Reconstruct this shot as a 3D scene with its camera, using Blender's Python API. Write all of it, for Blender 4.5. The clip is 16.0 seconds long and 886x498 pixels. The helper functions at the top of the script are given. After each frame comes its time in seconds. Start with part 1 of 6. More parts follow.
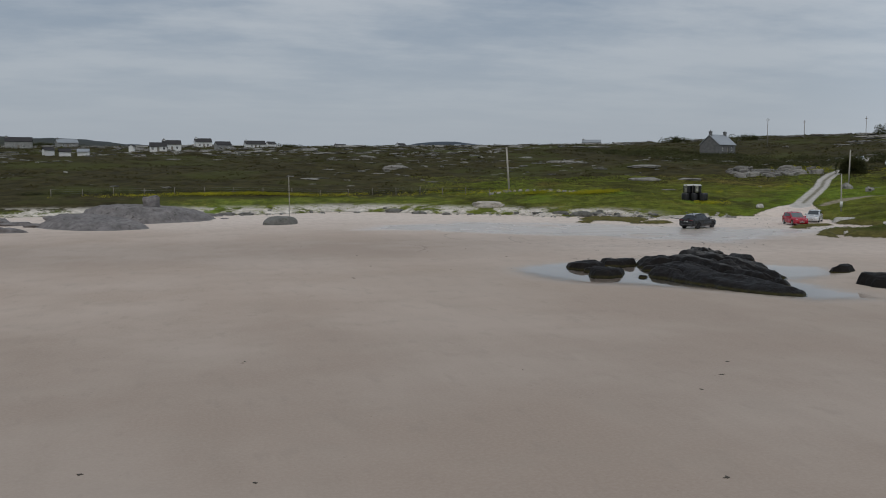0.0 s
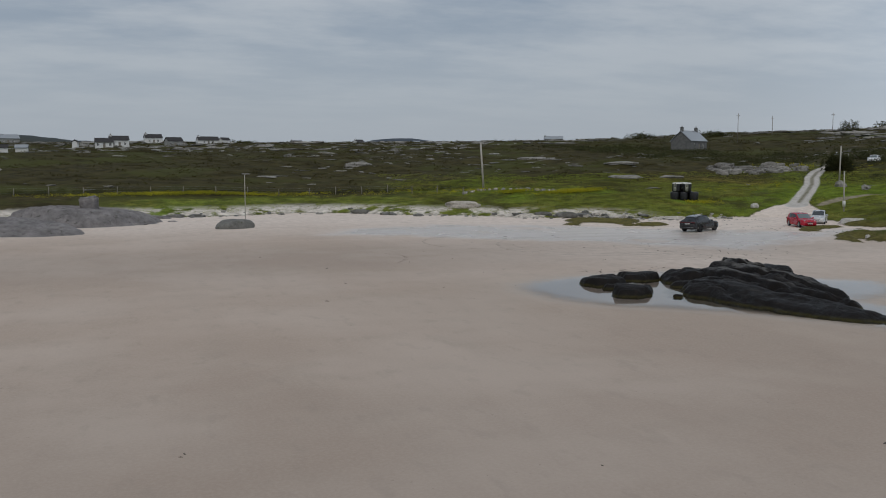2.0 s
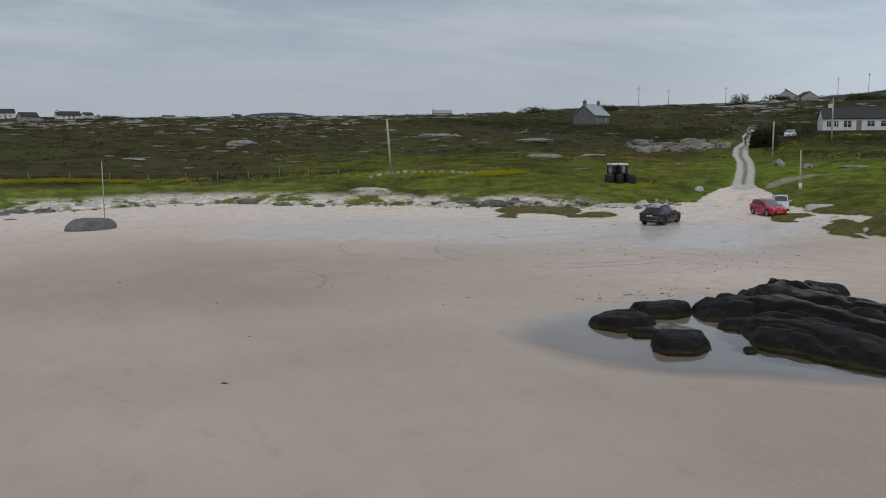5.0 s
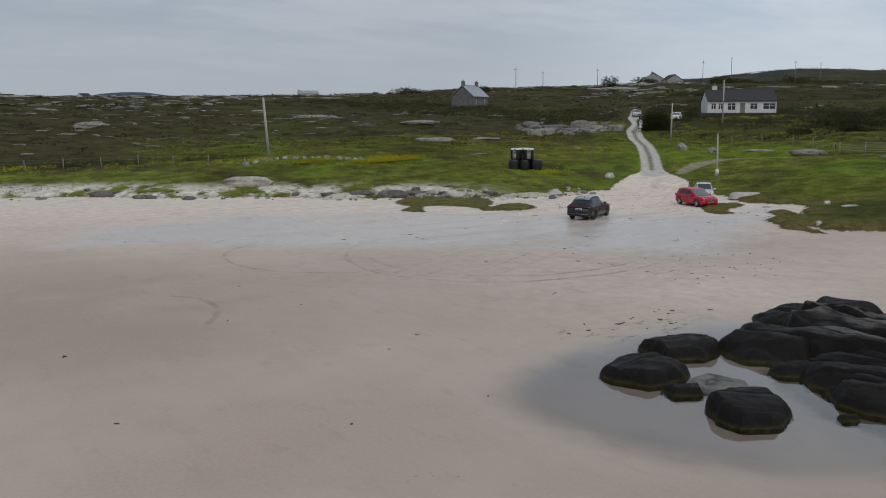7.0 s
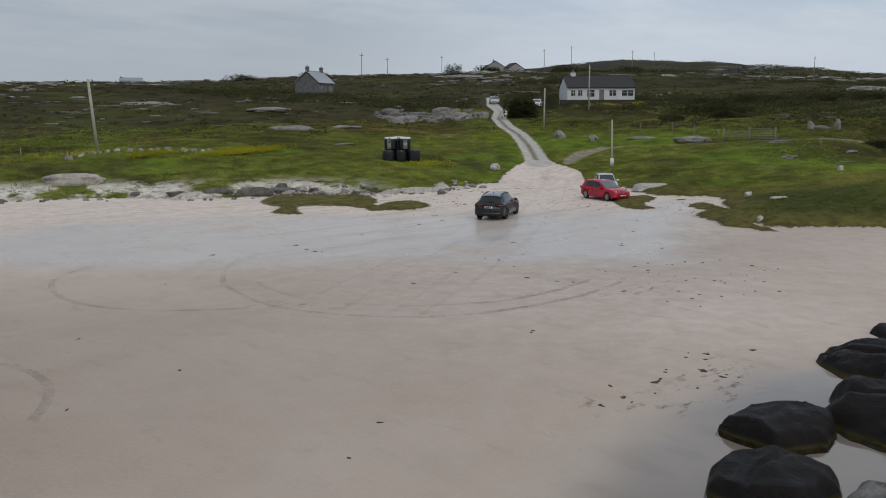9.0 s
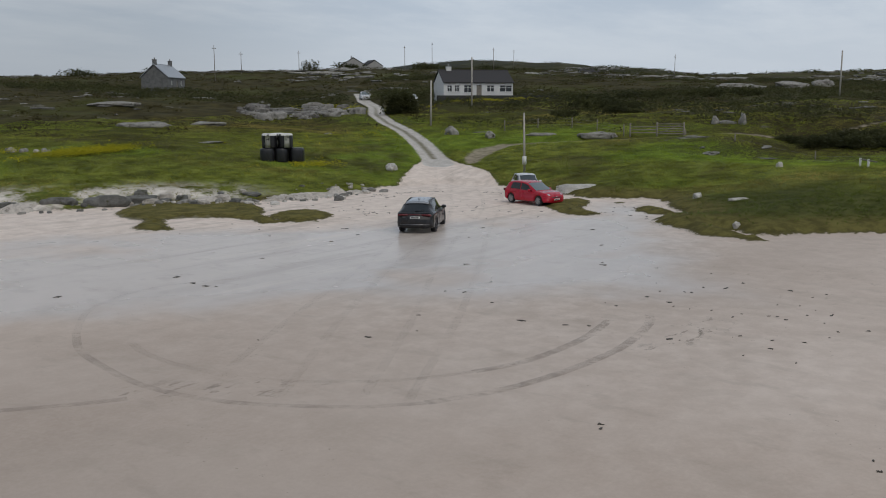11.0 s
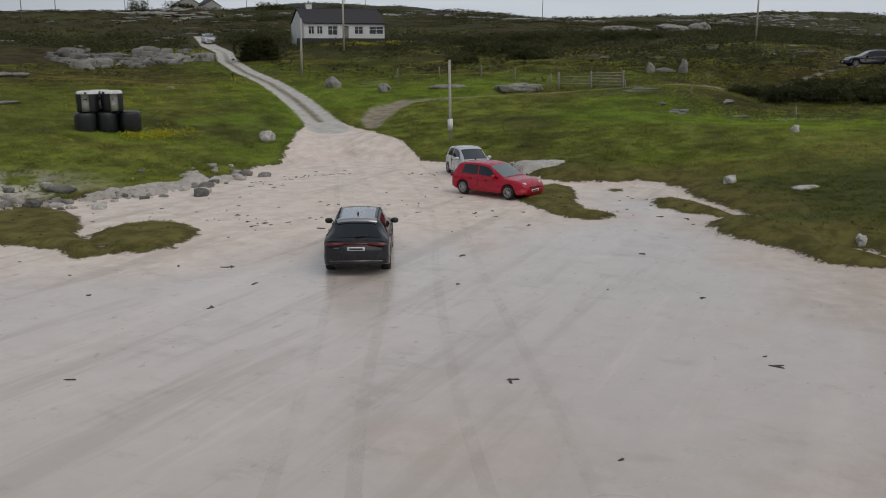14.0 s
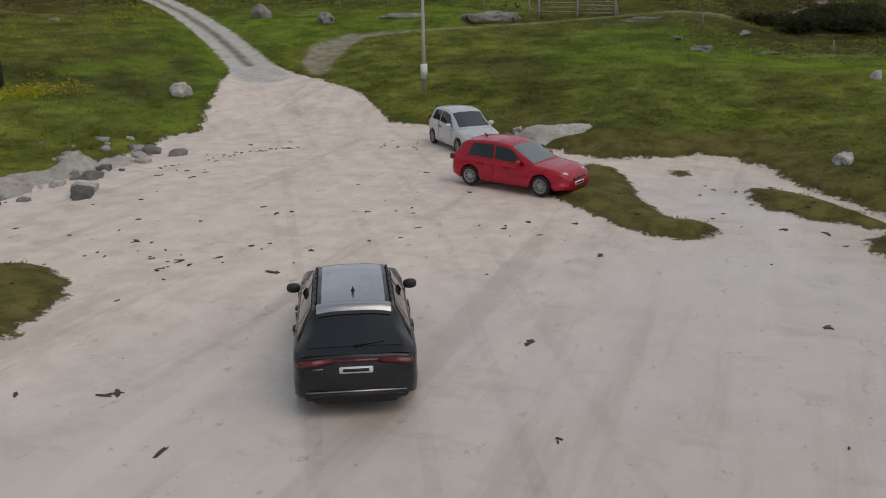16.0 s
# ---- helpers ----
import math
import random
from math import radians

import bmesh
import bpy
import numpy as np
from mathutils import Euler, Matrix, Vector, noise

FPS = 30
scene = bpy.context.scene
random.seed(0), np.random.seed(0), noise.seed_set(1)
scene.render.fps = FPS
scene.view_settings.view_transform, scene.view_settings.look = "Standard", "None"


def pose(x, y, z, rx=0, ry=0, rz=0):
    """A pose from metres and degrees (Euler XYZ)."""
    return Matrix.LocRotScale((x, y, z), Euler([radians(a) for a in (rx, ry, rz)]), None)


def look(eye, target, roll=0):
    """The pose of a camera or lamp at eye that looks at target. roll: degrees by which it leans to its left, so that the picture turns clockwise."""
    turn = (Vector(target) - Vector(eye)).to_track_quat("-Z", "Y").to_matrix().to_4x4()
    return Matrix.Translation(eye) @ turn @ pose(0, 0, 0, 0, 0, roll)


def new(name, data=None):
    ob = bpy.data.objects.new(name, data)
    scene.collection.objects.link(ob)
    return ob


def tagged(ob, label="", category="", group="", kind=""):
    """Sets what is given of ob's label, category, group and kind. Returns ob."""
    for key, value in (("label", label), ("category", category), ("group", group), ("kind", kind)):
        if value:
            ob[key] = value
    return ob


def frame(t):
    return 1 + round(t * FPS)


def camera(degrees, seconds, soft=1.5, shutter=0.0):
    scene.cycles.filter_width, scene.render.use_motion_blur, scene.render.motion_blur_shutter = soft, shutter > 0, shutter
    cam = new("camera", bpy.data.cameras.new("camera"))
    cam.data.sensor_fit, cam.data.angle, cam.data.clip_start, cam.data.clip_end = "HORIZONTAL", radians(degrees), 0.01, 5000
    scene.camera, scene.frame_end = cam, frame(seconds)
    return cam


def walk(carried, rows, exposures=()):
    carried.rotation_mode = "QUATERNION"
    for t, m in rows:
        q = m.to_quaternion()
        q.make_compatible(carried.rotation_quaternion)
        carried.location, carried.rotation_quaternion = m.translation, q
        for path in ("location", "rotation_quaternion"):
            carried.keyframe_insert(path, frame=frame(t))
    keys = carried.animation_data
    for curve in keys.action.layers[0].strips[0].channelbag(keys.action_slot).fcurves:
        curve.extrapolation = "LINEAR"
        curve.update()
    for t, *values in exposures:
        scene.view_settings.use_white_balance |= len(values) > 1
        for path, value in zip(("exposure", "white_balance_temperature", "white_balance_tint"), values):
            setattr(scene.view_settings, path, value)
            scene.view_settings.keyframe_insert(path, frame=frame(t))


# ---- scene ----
cam = camera(52.5, 16.0, soft=1.0)
PATH = [
    (0, (4.436, -4.65, 7.314), (4.937, -2.723, 7.124), -0.1),
    (0.5, (4.559, -1.973, 7.38), (5.083, -0.053, 7.188), -0.1),
    (1, (4.775, 0.67, 7.513), (5.318, 2.584, 7.312), -0.1),
    (1.5, (5.058, 3.435, 7.422), (5.622, 5.343, 7.22), -0.1),
    (2, (5.224, 6.232, 7.272), (5.818, 8.132, 7.075), -0.1),
    (2.5, (5.522, 9.248, 7.32), (6.15, 11.137, 7.12), -0.0),
    (3, (5.985, 12.32, 7.347), (6.648, 14.195, 7.141), -0.1),
    (5.5, (8.36, 26.601, 7.989), (9.254, 28.369, 7.72), -0.3),
    (6, (8.974, 29.574, 8.043), (9.932, 31.307, 7.763), -0.2),
    (6.5, (9.52, 32.174, 8.075), (10.537, 33.871, 7.782), -0.2),
    (7, (10.149, 35.107, 7.884), (11.244, 36.753, 7.588), -0.2),
    (7.5, (10.928, 38.073, 7.703), (12.098, 39.668, 7.406), -0.2),
    (8, (11.852, 40.926, 7.612), (13.092, 42.465, 7.307), -0.2),
    (8.5, (12.913, 43.863, 7.42), (14.224, 45.342, 7.11), -0.2),
    (9, (13.952, 46.551, 7.364), (15.329, 47.966, 7.045), -0.2),
    (11.5, (21.641, 59.661, 6.52), (23.27, 60.775, 6.195), -0.1),
    (12, (23.796, 62.201, 6.59), (25.457, 63.261, 6.248), -0.1),
    (12.5, (26.29, 64.948, 6.598), (27.982, 65.947, 6.228), -0.1),
    (13, (28.896, 67.494, 6.458), (30.615, 68.442, 6.073), -0.1),
    (13.5, (31.409, 69.684, 6.434), (33.146, 70.589, 6.025), -0.1),
    (14, (34.017, 71.841, 6.539), (35.767, 72.706, 6.103), -0.1),
    (14.5, (36.557, 73.902, 6.702), (38.316, 74.724, 6.223), -0.1),
    (15, (39.168, 75.836, 6.661), (40.937, 76.619, 6.152), -0.1),
    (15.5, (41.956, 77.827, 6.756), (43.728, 78.566, 6.195), -0.2),
    (16, (44.73, 79.663, 6.706), (46.504, 80.363, 6.104), -0.2),
]
walk(cam, [(t, look(eye, target, roll)) for t, eye, target, roll in PATH], [(0, 0.0, 6500, 10), (3, 0.02, 6500, 10), (5.5, 0.12, 6500, 10), (9, 0.12, 6500, 10.5), (12.5, 0.06, 6600, 11), (14, 0.07, 6750, 12), (16, 0.04, 6780, 12.5)])

# ---- world and light: a bright overcast day ----
world = bpy.data.worlds.new("overcast_sky")
scene.world = world
world.use_nodes = True


class Nodes:
    """A small wrapper that makes node trees short to write."""

    def __init__(self, tree):
        self.tree = tree
        tree.nodes.clear()

    def add(self, kind, props=(), **inputs):
        node = self.tree.nodes.new(kind)
        for key, value in dict(props).items():
            setattr(node, key, value)
        for key, value in inputs.items():
            slot = node.inputs[int(key[1:])] if key[0] == "i" and key[1:].isdigit() else node.inputs[key.replace("_", " ")]
            if isinstance(value, bpy.types.NodeSocket):
                self.tree.links.new(value, slot)
            else:
                slot.default_value = value
        return node

    def math(self, op, a, b=0.0, clamp=False):
        return self.add("ShaderNodeMath", {"operation": op, "use_clamp": clamp}, i0=a, i1=b).outputs[0]

    def mix(self, fac, a, b, blend="MIX"):
        node = self.add("ShaderNodeMix", {"data_type": "RGBA", "blend_type": blend}, i0=fac, i6=a, i7=b)
        return node.outputs[2]

    def ramp(self, value, lo, hi, out_lo=0.0, out_hi=1.0):
        node = self.add("ShaderNodeMapRange", {"interpolation_type": "SMOOTHSTEP"}, i0=value, i1=lo, i2=hi, i3=out_lo, i4=out_hi)
        return node.outputs[0]

    def noise(self, vector, scale, detail=4.0, rough=0.6, stretch=None):
        if stretch:
            vector = self.add("ShaderNodeMapping", i0=vector, i3=stretch).outputs[0]
        return self.add("ShaderNodeTexNoise", i0=vector, i2=scale, i3=detail, i4=rough).outputs[0]


def rgb(r, g, b):
    return (r, g, b, 1.0)


SUN_ELEVATION, SUN_TURN = 52, 200
w = Nodes(world.node_tree)
sky = w.add("ShaderNodeTexSky", {"sky_type": "NISHITA", "sun_disc": False, "sun_elevation": radians(SUN_ELEVATION), "sun_rotation": radians(SUN_TURN), "dust_density": 3.0})
coord = w.add("ShaderNodeTexCoord").outputs["Generated"]
split = w.add("ShaderNodeSeparateXYZ", i0=coord)
rise = w.math("MAXIMUM", split.outputs[2], 0.02)
flat = w.add("ShaderNodeCombineXYZ", i0=w.math("DIVIDE", split.outputs[0], w.math("ADD", rise, 0.12)), i1=w.math("DIVIDE", split.outputs[1], w.math("ADD", rise, 0.12)), i2=0.0).outputs[0]
bank = w.noise(flat, 0.85, 6.0, 0.6, (0.8, 1.0, 1.0))
wisp = w.noise(flat, 2.1, 6.0, 0.6, (0.5, 1.0, 1.0))
cover = w.ramp(w.math("ADD", w.math("MULTIPLY", bank, 0.7), w.math("MULTIPLY", wisp, 0.3)), 0.38, 0.62)
cloud = w.mix(cover, rgb(0.27, 0.335, 0.42), rgb(0.50, 0.54, 0.585))
low = w.ramp(split.outputs[2], 0.0, 0.22)
cloud = w.mix(low, rgb(0.43, 0.48, 0.54), cloud)
east = w.ramp(w.math("ADD", w.math("MULTIPLY", split.outputs[0], 0.9), w.math("MULTIPLY", split.outputs[1], -0.3)), 0.22, 0.58, 0.89, 1.24)
cloud = w.mix(1.0, cloud, w.add("ShaderNodeCombineColor", i0=east, i1=east, i2=east).outputs[0], "MULTIPLY")
clear = w.mix(1.0, sky.outputs[0], rgb(0.1, 0.1, 0.1), "MULTIPLY")
w.add("ShaderNodeOutputWorld", i0=w.add("ShaderNodeBackground", Color=w.mix(0.88, clear, cloud), Strength=1.0).outputs[0])

sun = new("sun", bpy.data.lights.new("sun", "SUN"))
sun.data.energy, sun.data.angle, sun.data.color = 0.7, radians(50), (1.0, 0.95, 0.88)
sun.matrix_world = pose(0, 0, 60, 90 - SUN_ELEVATION, 0, 180 - SUN_TURN)

# ---- materials ----


def material(name):
    m = bpy.data.materials.new(name)
    m.use_nodes = True
    return m, Nodes(m.node_tree)


def finish(n, colour, rough=0.6, metal=0.0, height=None, depth=0.02, spec=0.5, **more):
    extra = dict(more)
    if height is not None:
        extra["Normal"] = n.add("ShaderNodeBump", Strength=1.0, Distance=depth, Height=height).outputs[0]
    shader = n.add("ShaderNodeBsdfPrincipled", Base_Color=colour, Roughness=rough, Metallic=metal, **extra)
    shader.inputs["Specular IOR Level"].default_value = spec
    n.add("ShaderNodeOutputMaterial", i0=shader.outputs[0])


def place_of(n):
    return n.add("ShaderNodeTexCoord").outputs["Object"]


def world_of(n):
    return n.add("ShaderNodeNewGeometry").outputs["Position"]


def plain(name, colour, rough=0.5, metal=0.0, vary=0.12, scale=6.0, spec=0.5, coat=0.0, bump=0.0):
    """A surface of one colour with soft blotches and fine grain."""
    m, n = material(name)
    at = place_of(n)
    blot = n.noise(at, scale, 5.0, 0.65)
    fine = n.noise(at, scale * 14, 3.0, 0.6)
    both = n.math("ADD", n.math("MULTIPLY", blot, 0.65), n.math("MULTIPLY", fine, 0.35))
    dark, light = tuple(c * (1 - vary) for c in colour), tuple(min(1, c * (1 + vary)) for c in colour)
    colour_out = n.mix(n.ramp(both, 0.3, 0.7), rgb(*dark), rgb(*light))
    finish(n, colour_out, n.ramp(both, 0.3, 0.7, max(0.02, rough * 0.85), min(1, rough * 1.15)), metal, fine if bump else None, bump, spec, Coat_Weight=coat, Coat_Roughness=0.04)
    return m


def stone(name, dark, light, speck=0.25, rough=0.85, grain=3.0, tint=None, random=0.0):
    m, n = material(name)
    at = world_of(n)
    big, mid, fine = n.noise(at, 0.5, 4.0), n.noise(at, grain, 6.0, 0.7), n.noise(at, grain * 9, 4.0, 0.7)
    mixed = n.math("ADD", n.math("MULTIPLY", big, 0.35), n.math("ADD", n.math("MULTIPLY", mid, 0.4), n.math("MULTIPLY", fine, speck)))
    colour = n.mix(n.ramp(mixed, 0.3, 0.68), rgb(*dark), rgb(*light))
    if tint:
        colour = n.mix(n.ramp(n.noise(at, 1.3, 5.0, 0.7), 0.55, 0.68), colour, rgb(*tint))
    if random:
        who = n.add("ShaderNodeNewGeometry").outputs["Random Per Island"]
        shade = n.ramp(who, 0, 1, 1 - random, 1 + random)
        colour = n.mix(1.0, colour, n.add("ShaderNodeCombineColor", i0=shade, i1=shade, i2=shade).outputs[0], "MULTIPLY")
    finish(n, colour, rough, 0.0, n.math("ADD", n.math("MULTIPLY", mid, 0.6), n.math("MULTIPLY", fine, 0.4)), 0.16)
    return m


def meadow_band(n, at):
    """The lush strip of meadow below the hedge."""
    xyz = n.add("ShaderNodeSeparateXYZ", i0=n.add("ShaderNodeVectorMath", {"operation": "ADD"}, i0=at, i1=n.add("ShaderNodeVectorMath", {"operation": "SCALE"}, i0=n.add("ShaderNodeTexNoise", i0=at, i2=0.12).outputs[1], i3=9.0).outputs[0]).outputs[0])
    strip = n.math("MULTIPLY", n.ramp(xyz.outputs[0], 92.0, 98.0), n.ramp(xyz.outputs[0], 113.0, 109.0))
    return n.math("MULTIPLY", strip, n.ramp(xyz.outputs[1], 102.0, 94.0))


def marsh_band(n, at):
    """The brown saltmarsh margin of the meadow along the eastern inlet."""
    xyz = n.add("ShaderNodeSeparateXYZ", i0=n.add("ShaderNodeVectorMath", {"operation": "ADD"}, i0=at, i1=n.add("ShaderNodeVectorMath", {"operation": "SCALE"}, i0=n.add("ShaderNodeTexNoise", i0=at, i2=0.2).outputs[1], i3=6.0).outputs[0]).outputs[0])
    return n.math("MULTIPLY", n.ramp(xyz.outputs[0], 86.0, 77.0), n.ramp(xyz.outputs[1], 94.0, 89.0))


def tuft_shade(n, at):
    """Light and dark cushions of growth, a metre or two across."""
    s = n.ramp(n.noise(at, 0.42, 5.0, 0.66), 0.36, 0.64, 0.74, 1.42)
    return n.add("ShaderNodeCombineColor", i0=n.math("MULTIPLY", s, 1.03), i1=s, i2=s).outputs[0]


def leafy(name, colours, rough=0.75, lush=None, dull=None):
    """Blades and leaves, each island in a shade of its own between the given colours."""
    m, n = material(name)
    at = world_of(n)
    who = n.add("ShaderNodeNewGeometry").outputs["Random Per Island"]
    patch = n.ramp(n.noise(at, 0.16, 4.0, 0.6), 0.35, 0.65)
    colour = n.mix(n.math("ADD", n.math("MULTIPLY", who, 0.25), n.math("MULTIPLY", patch, 0.75)), rgb(*colours[0]), rgb(*colours[1]))
    if len(colours) > 2:
        colour = n.mix(n.ramp(n.noise(at, 0.07, 3.0), 0.5, 0.62), colour, rgb(*colours[2]))
    if lush:
        colour = n.mix(n.math("MAXIMUM", meadow_band(n, at), n.ramp(n.noise(at, 0.05, 3.0, 0.5), 0.5, 0.64, 0.0, 0.8)), colour, rgb(*lush))
        colour = n.mix(n.ramp(n.noise(at, 0.085, 4.0, 0.6, (1.0, 1.0, 2.0)), 0.54, 0.66, 0.0, 0.8), colour, rgb(*dull))
        colour = n.mix(1.0, colour, tuft_shade(n, at), "MULTIPLY")
        colour = n.mix(n.math("MULTIPLY", marsh_band(n, at), 0.9), colour, rgb(0.10, 0.132, 0.03))
    facing = n.add("ShaderNodeVectorMath", {"operation": "MULTIPLY_ADD"}, i0=n.add("ShaderNodeNewGeometry").outputs["Normal"], i1=(0.35, 0.35, 0.35), i2=(0.0, 0.0, 0.8)).outputs[0]
    upright = n.add("ShaderNodeVectorMath", {"operation": "NORMALIZE"}, i0=facing).outputs[0]
    shader = n.add("ShaderNodeBsdfPrincipled", Base_Color=colour, Roughness=rough, Normal=upright)
    shader.inputs["Specular IOR Level"].default_value = 0.15
    through_leaf = n.add("ShaderNodeBsdfTranslucent", Color=colour)
    n.add("ShaderNodeOutputMaterial", i0=n.add("ShaderNodeMixShader", i0=0.5, i1=shader.outputs[0], i2=through_leaf.outputs[0]).outputs[0])
    return m


def paint(name, colour, rough=0.3, metal=0.0, gloss=0.3):
    m, n = material(name)
    at = place_of(n)
    dust = n.ramp(n.noise(at, 1.6, 5.0, 0.6), 0.35, 0.75)
    dirty = tuple(c * 0.85 + 0.010 for c in colour)
    finish(n, n.mix(n.math("MULTIPLY", dust, 0.5), rgb(*colour), rgb(*dirty)), n.ramp(dust, 0, 1, rough * 0.8, rough * 1.3), metal, None, 0, 0.3, Coat_Weight=gloss, Coat_Roughness=0.06)
    return m


WHITE_STONE = stone("bleached_stone", (0.40, 0.375, 0.34), (0.76, 0.72, 0.66), tint=(0.2, 0.19, 0.16), grain=2.6)
SANDY_STONE = stone("sand_dusted_stone", (0.30, 0.27, 0.23), (0.72, 0.655, 0.58), tint=(0.18, 0.16, 0.13), grain=3.4)
GREY_SLAB = stone("grey_outcrop", (0.085, 0.08, 0.072), (0.30, 0.285, 0.26), tint=(0.06, 0.058, 0.04), grain=2.0)
GRANITE = stone("pale_granite", (0.13, 0.122, 0.108), (0.42, 0.40, 0.36), tint=(0.085, 0.08, 0.055), grain=2.2)
WHALEBACK = stone("grey_purple_granite", (0.085, 0.077, 0.074), (0.30, 0.278, 0.27), tint=(0.085, 0.078, 0.07), grain=1.6)
SHORE = stone("shore_stone", (0.07, 0.068, 0.06), (0.24, 0.235, 0.215), tint=(0.07, 0.07, 0.035))
FIELD = stone("field_rock", (0.11, 0.105, 0.09), (0.36, 0.345, 0.31), random=0.35)


def reef_material():
    """Dark sea-worn rock: bare grey crests, brown weed on the flanks, olive slime at the waterline."""
    m, n = material("wet_black_rock")
    at = world_of(n)
    big, mid, fine = n.noise(at, 0.6, 4.0), n.noise(at, 2.4, 6.0, 0.7), n.noise(at, 18.0, 4.0, 0.7)
    vein = n.noise(at, 1.6, 6.0, 0.7, (2.6, 0.35, 1.6))
    colour = n.mix(n.ramp(n.math("ADD", n.math("MULTIPLY", mid, 0.6), n.math("MULTIPLY", fine, 0.4)), 0.35, 0.65), rgb(0.0055, 0.0045, 0.004), rgb(0.017, 0.0135, 0.0115))
    colour = n.mix(n.ramp(vein, 0.56, 0.68, 0.0, 0.5), colour, rgb(0.032, 0.024, 0.019))
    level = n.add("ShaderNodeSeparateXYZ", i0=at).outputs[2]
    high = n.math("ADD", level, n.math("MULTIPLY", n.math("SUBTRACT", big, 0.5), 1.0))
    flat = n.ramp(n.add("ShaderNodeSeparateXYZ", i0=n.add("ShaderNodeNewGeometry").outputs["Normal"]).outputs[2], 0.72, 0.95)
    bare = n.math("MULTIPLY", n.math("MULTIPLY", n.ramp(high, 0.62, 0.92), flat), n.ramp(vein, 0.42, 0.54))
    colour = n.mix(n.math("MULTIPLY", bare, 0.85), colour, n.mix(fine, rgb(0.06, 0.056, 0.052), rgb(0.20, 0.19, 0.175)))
    colour = n.mix(n.ramp(n.math("ADD", level, n.math("MULTIPLY", mid, 0.35)), 0.24, 0.08, 0.0, 0.8), colour, n.mix(n.ramp(mid, 0.4, 0.62), rgb(0.035, 0.030, 0.010), rgb(0.10, 0.09, 0.02)))
    finish(n, colour, n.ramp(mid, 0.3, 0.7, 0.42, 0.7), 0.0, n.math("ADD", n.math("MULTIPLY", vein, 0.5), n.math("ADD", n.math("MULTIPLY", mid, 0.3), n.math("MULTIPLY", fine, 0.2))), 0.09, 0.12)
    return m


BLACK = reef_material()
DARK_CLUMP = plain("dark_weed_and_dents", (0.06, 0.048, 0.034), 0.6, vary=0.4, scale=9)
OLD_WALL = plain("old_stone_wall", (0.15, 0.15, 0.145), 0.9, vary=0.35, scale=1.5)
CREST_WALL = plain("weathered_pale_render", (0.36, 0.35, 0.33), 0.9, vary=0.15, scale=1.0)
WHITE_WALL = plain("white_render", (0.72, 0.72, 0.70), 0.85, vary=0.08, scale=1.2)
GREY_WALL = plain("grey_render", (0.30, 0.30, 0.285), 0.9, vary=0.25, scale=1.0)
SLATE = plain("dark_slate", (0.034, 0.031, 0.031), 0.75, vary=0.25, scale=2.0)
PALE_ROOF = plain("pale_sheet_roof", (0.36, 0.38, 0.40), 0.45, 0.3, vary=0.12)
GLASS = plain("window_glass", (0.02, 0.024, 0.028), 0.06, vary=0.1, spec=0.7)
TIMBER = plain("weathered_timber", (0.24, 0.215, 0.18), 0.85, vary=0.3, scale=4, bump=0.004)
POLE_WOOD = plain("silvered_pole_timber", (0.42, 0.39, 0.345), 0.85, vary=0.25, scale=3, bump=0.004)
WIRE = plain("galvanised_wire", (0.32, 0.32, 0.31), 0.5, 0.6)
WHITE_TAG = plain("white_plastic", (0.75, 0.75, 0.72), 0.5)
WRAP = plain("black_bale_wrap", (0.012, 0.012, 0.014), 0.32, vary=0.4, scale=5, bump=0.01)
WRAP_PALE = plain("pale_bale_wrap", (0.68, 0.67, 0.63), 0.5, vary=0.2, scale=3, bump=0.01)
TYRE = plain("tyre_rubber", (0.016, 0.016, 0.017), 0.8, vary=0.3)
RIM_DARK = plain("dark_alloy", (0.06, 0.06, 0.065), 0.35, 0.8)
RIM = plain("silver_alloy", (0.46, 0.46, 0.46), 0.4, 0.5)
CAR_GLASS = plain("tinted_car_glass", (0.010, 0.012, 0.014), 0.05, vary=0.05, spec=0.6)
# sky reflection put into the windscreen colour: a pale and a darker copy
SKY_GLASS = plain("sky_lit_windscreen", (0.13, 0.155, 0.155), 0.04, vary=0.1, spec=0.9)
SHADED_SCREEN = plain("shaded_windscreen", (0.045, 0.052, 0.055), 0.06, vary=0.1, spec=0.7)
TRIM = plain("black_plastic_trim", (0.018, 0.018, 0.019), 0.5)
CHROME = plain("brushed_metal_trim", (0.32, 0.32, 0.325), 0.35, 1.0)
RED_LAMP = plain("red_lamp_glass", (0.12, 0.005, 0.008), 0.2, coat=0.2)
HEADLAMP = plain("clear_lamp_glass", (0.55, 0.57, 0.60), 0.12, 0.4, coat=0.6)
PLATE = plain("plate_white", (0.78, 0.78, 0.76), 0.45)
PLATE_INK = plain("plate_ink", (0.02, 0.02, 0.025), 0.6)
SUV_PAINT = paint("dark_grey_paint", (0.014, 0.013, 0.0135), 0.3, metal=0.0, gloss=0.3)
# dark car's roof: the sky's reflection is put in as silver colour
SKY_ROOF_PAINT = paint("sky_paled_roof_paint", (0.46, 0.45, 0.45), 0.25, metal=0.9)
RED_PAINT = paint("red_paint", (0.42, 0.003, 0.021), gloss=0.35)
SILVER_PAINT = paint("pale_silver_paint", (0.60, 0.60, 0.60), metal=0.25)
DARK_PAINT = paint("black_paint", (0.015, 0.015, 0.017))
GRASS = leafy("meadow_grass", [(0.175, 0.205, 0.035), (0.275, 0.30, 0.05), (0.28, 0.24, 0.066)], lush=(0.225, 0.31, 0.036), dull=(0.135, 0.14, 0.038))
TURF = leafy("saltmarsh_turf", [(0.15, 0.133, 0.034), (0.27, 0.23, 0.064)])
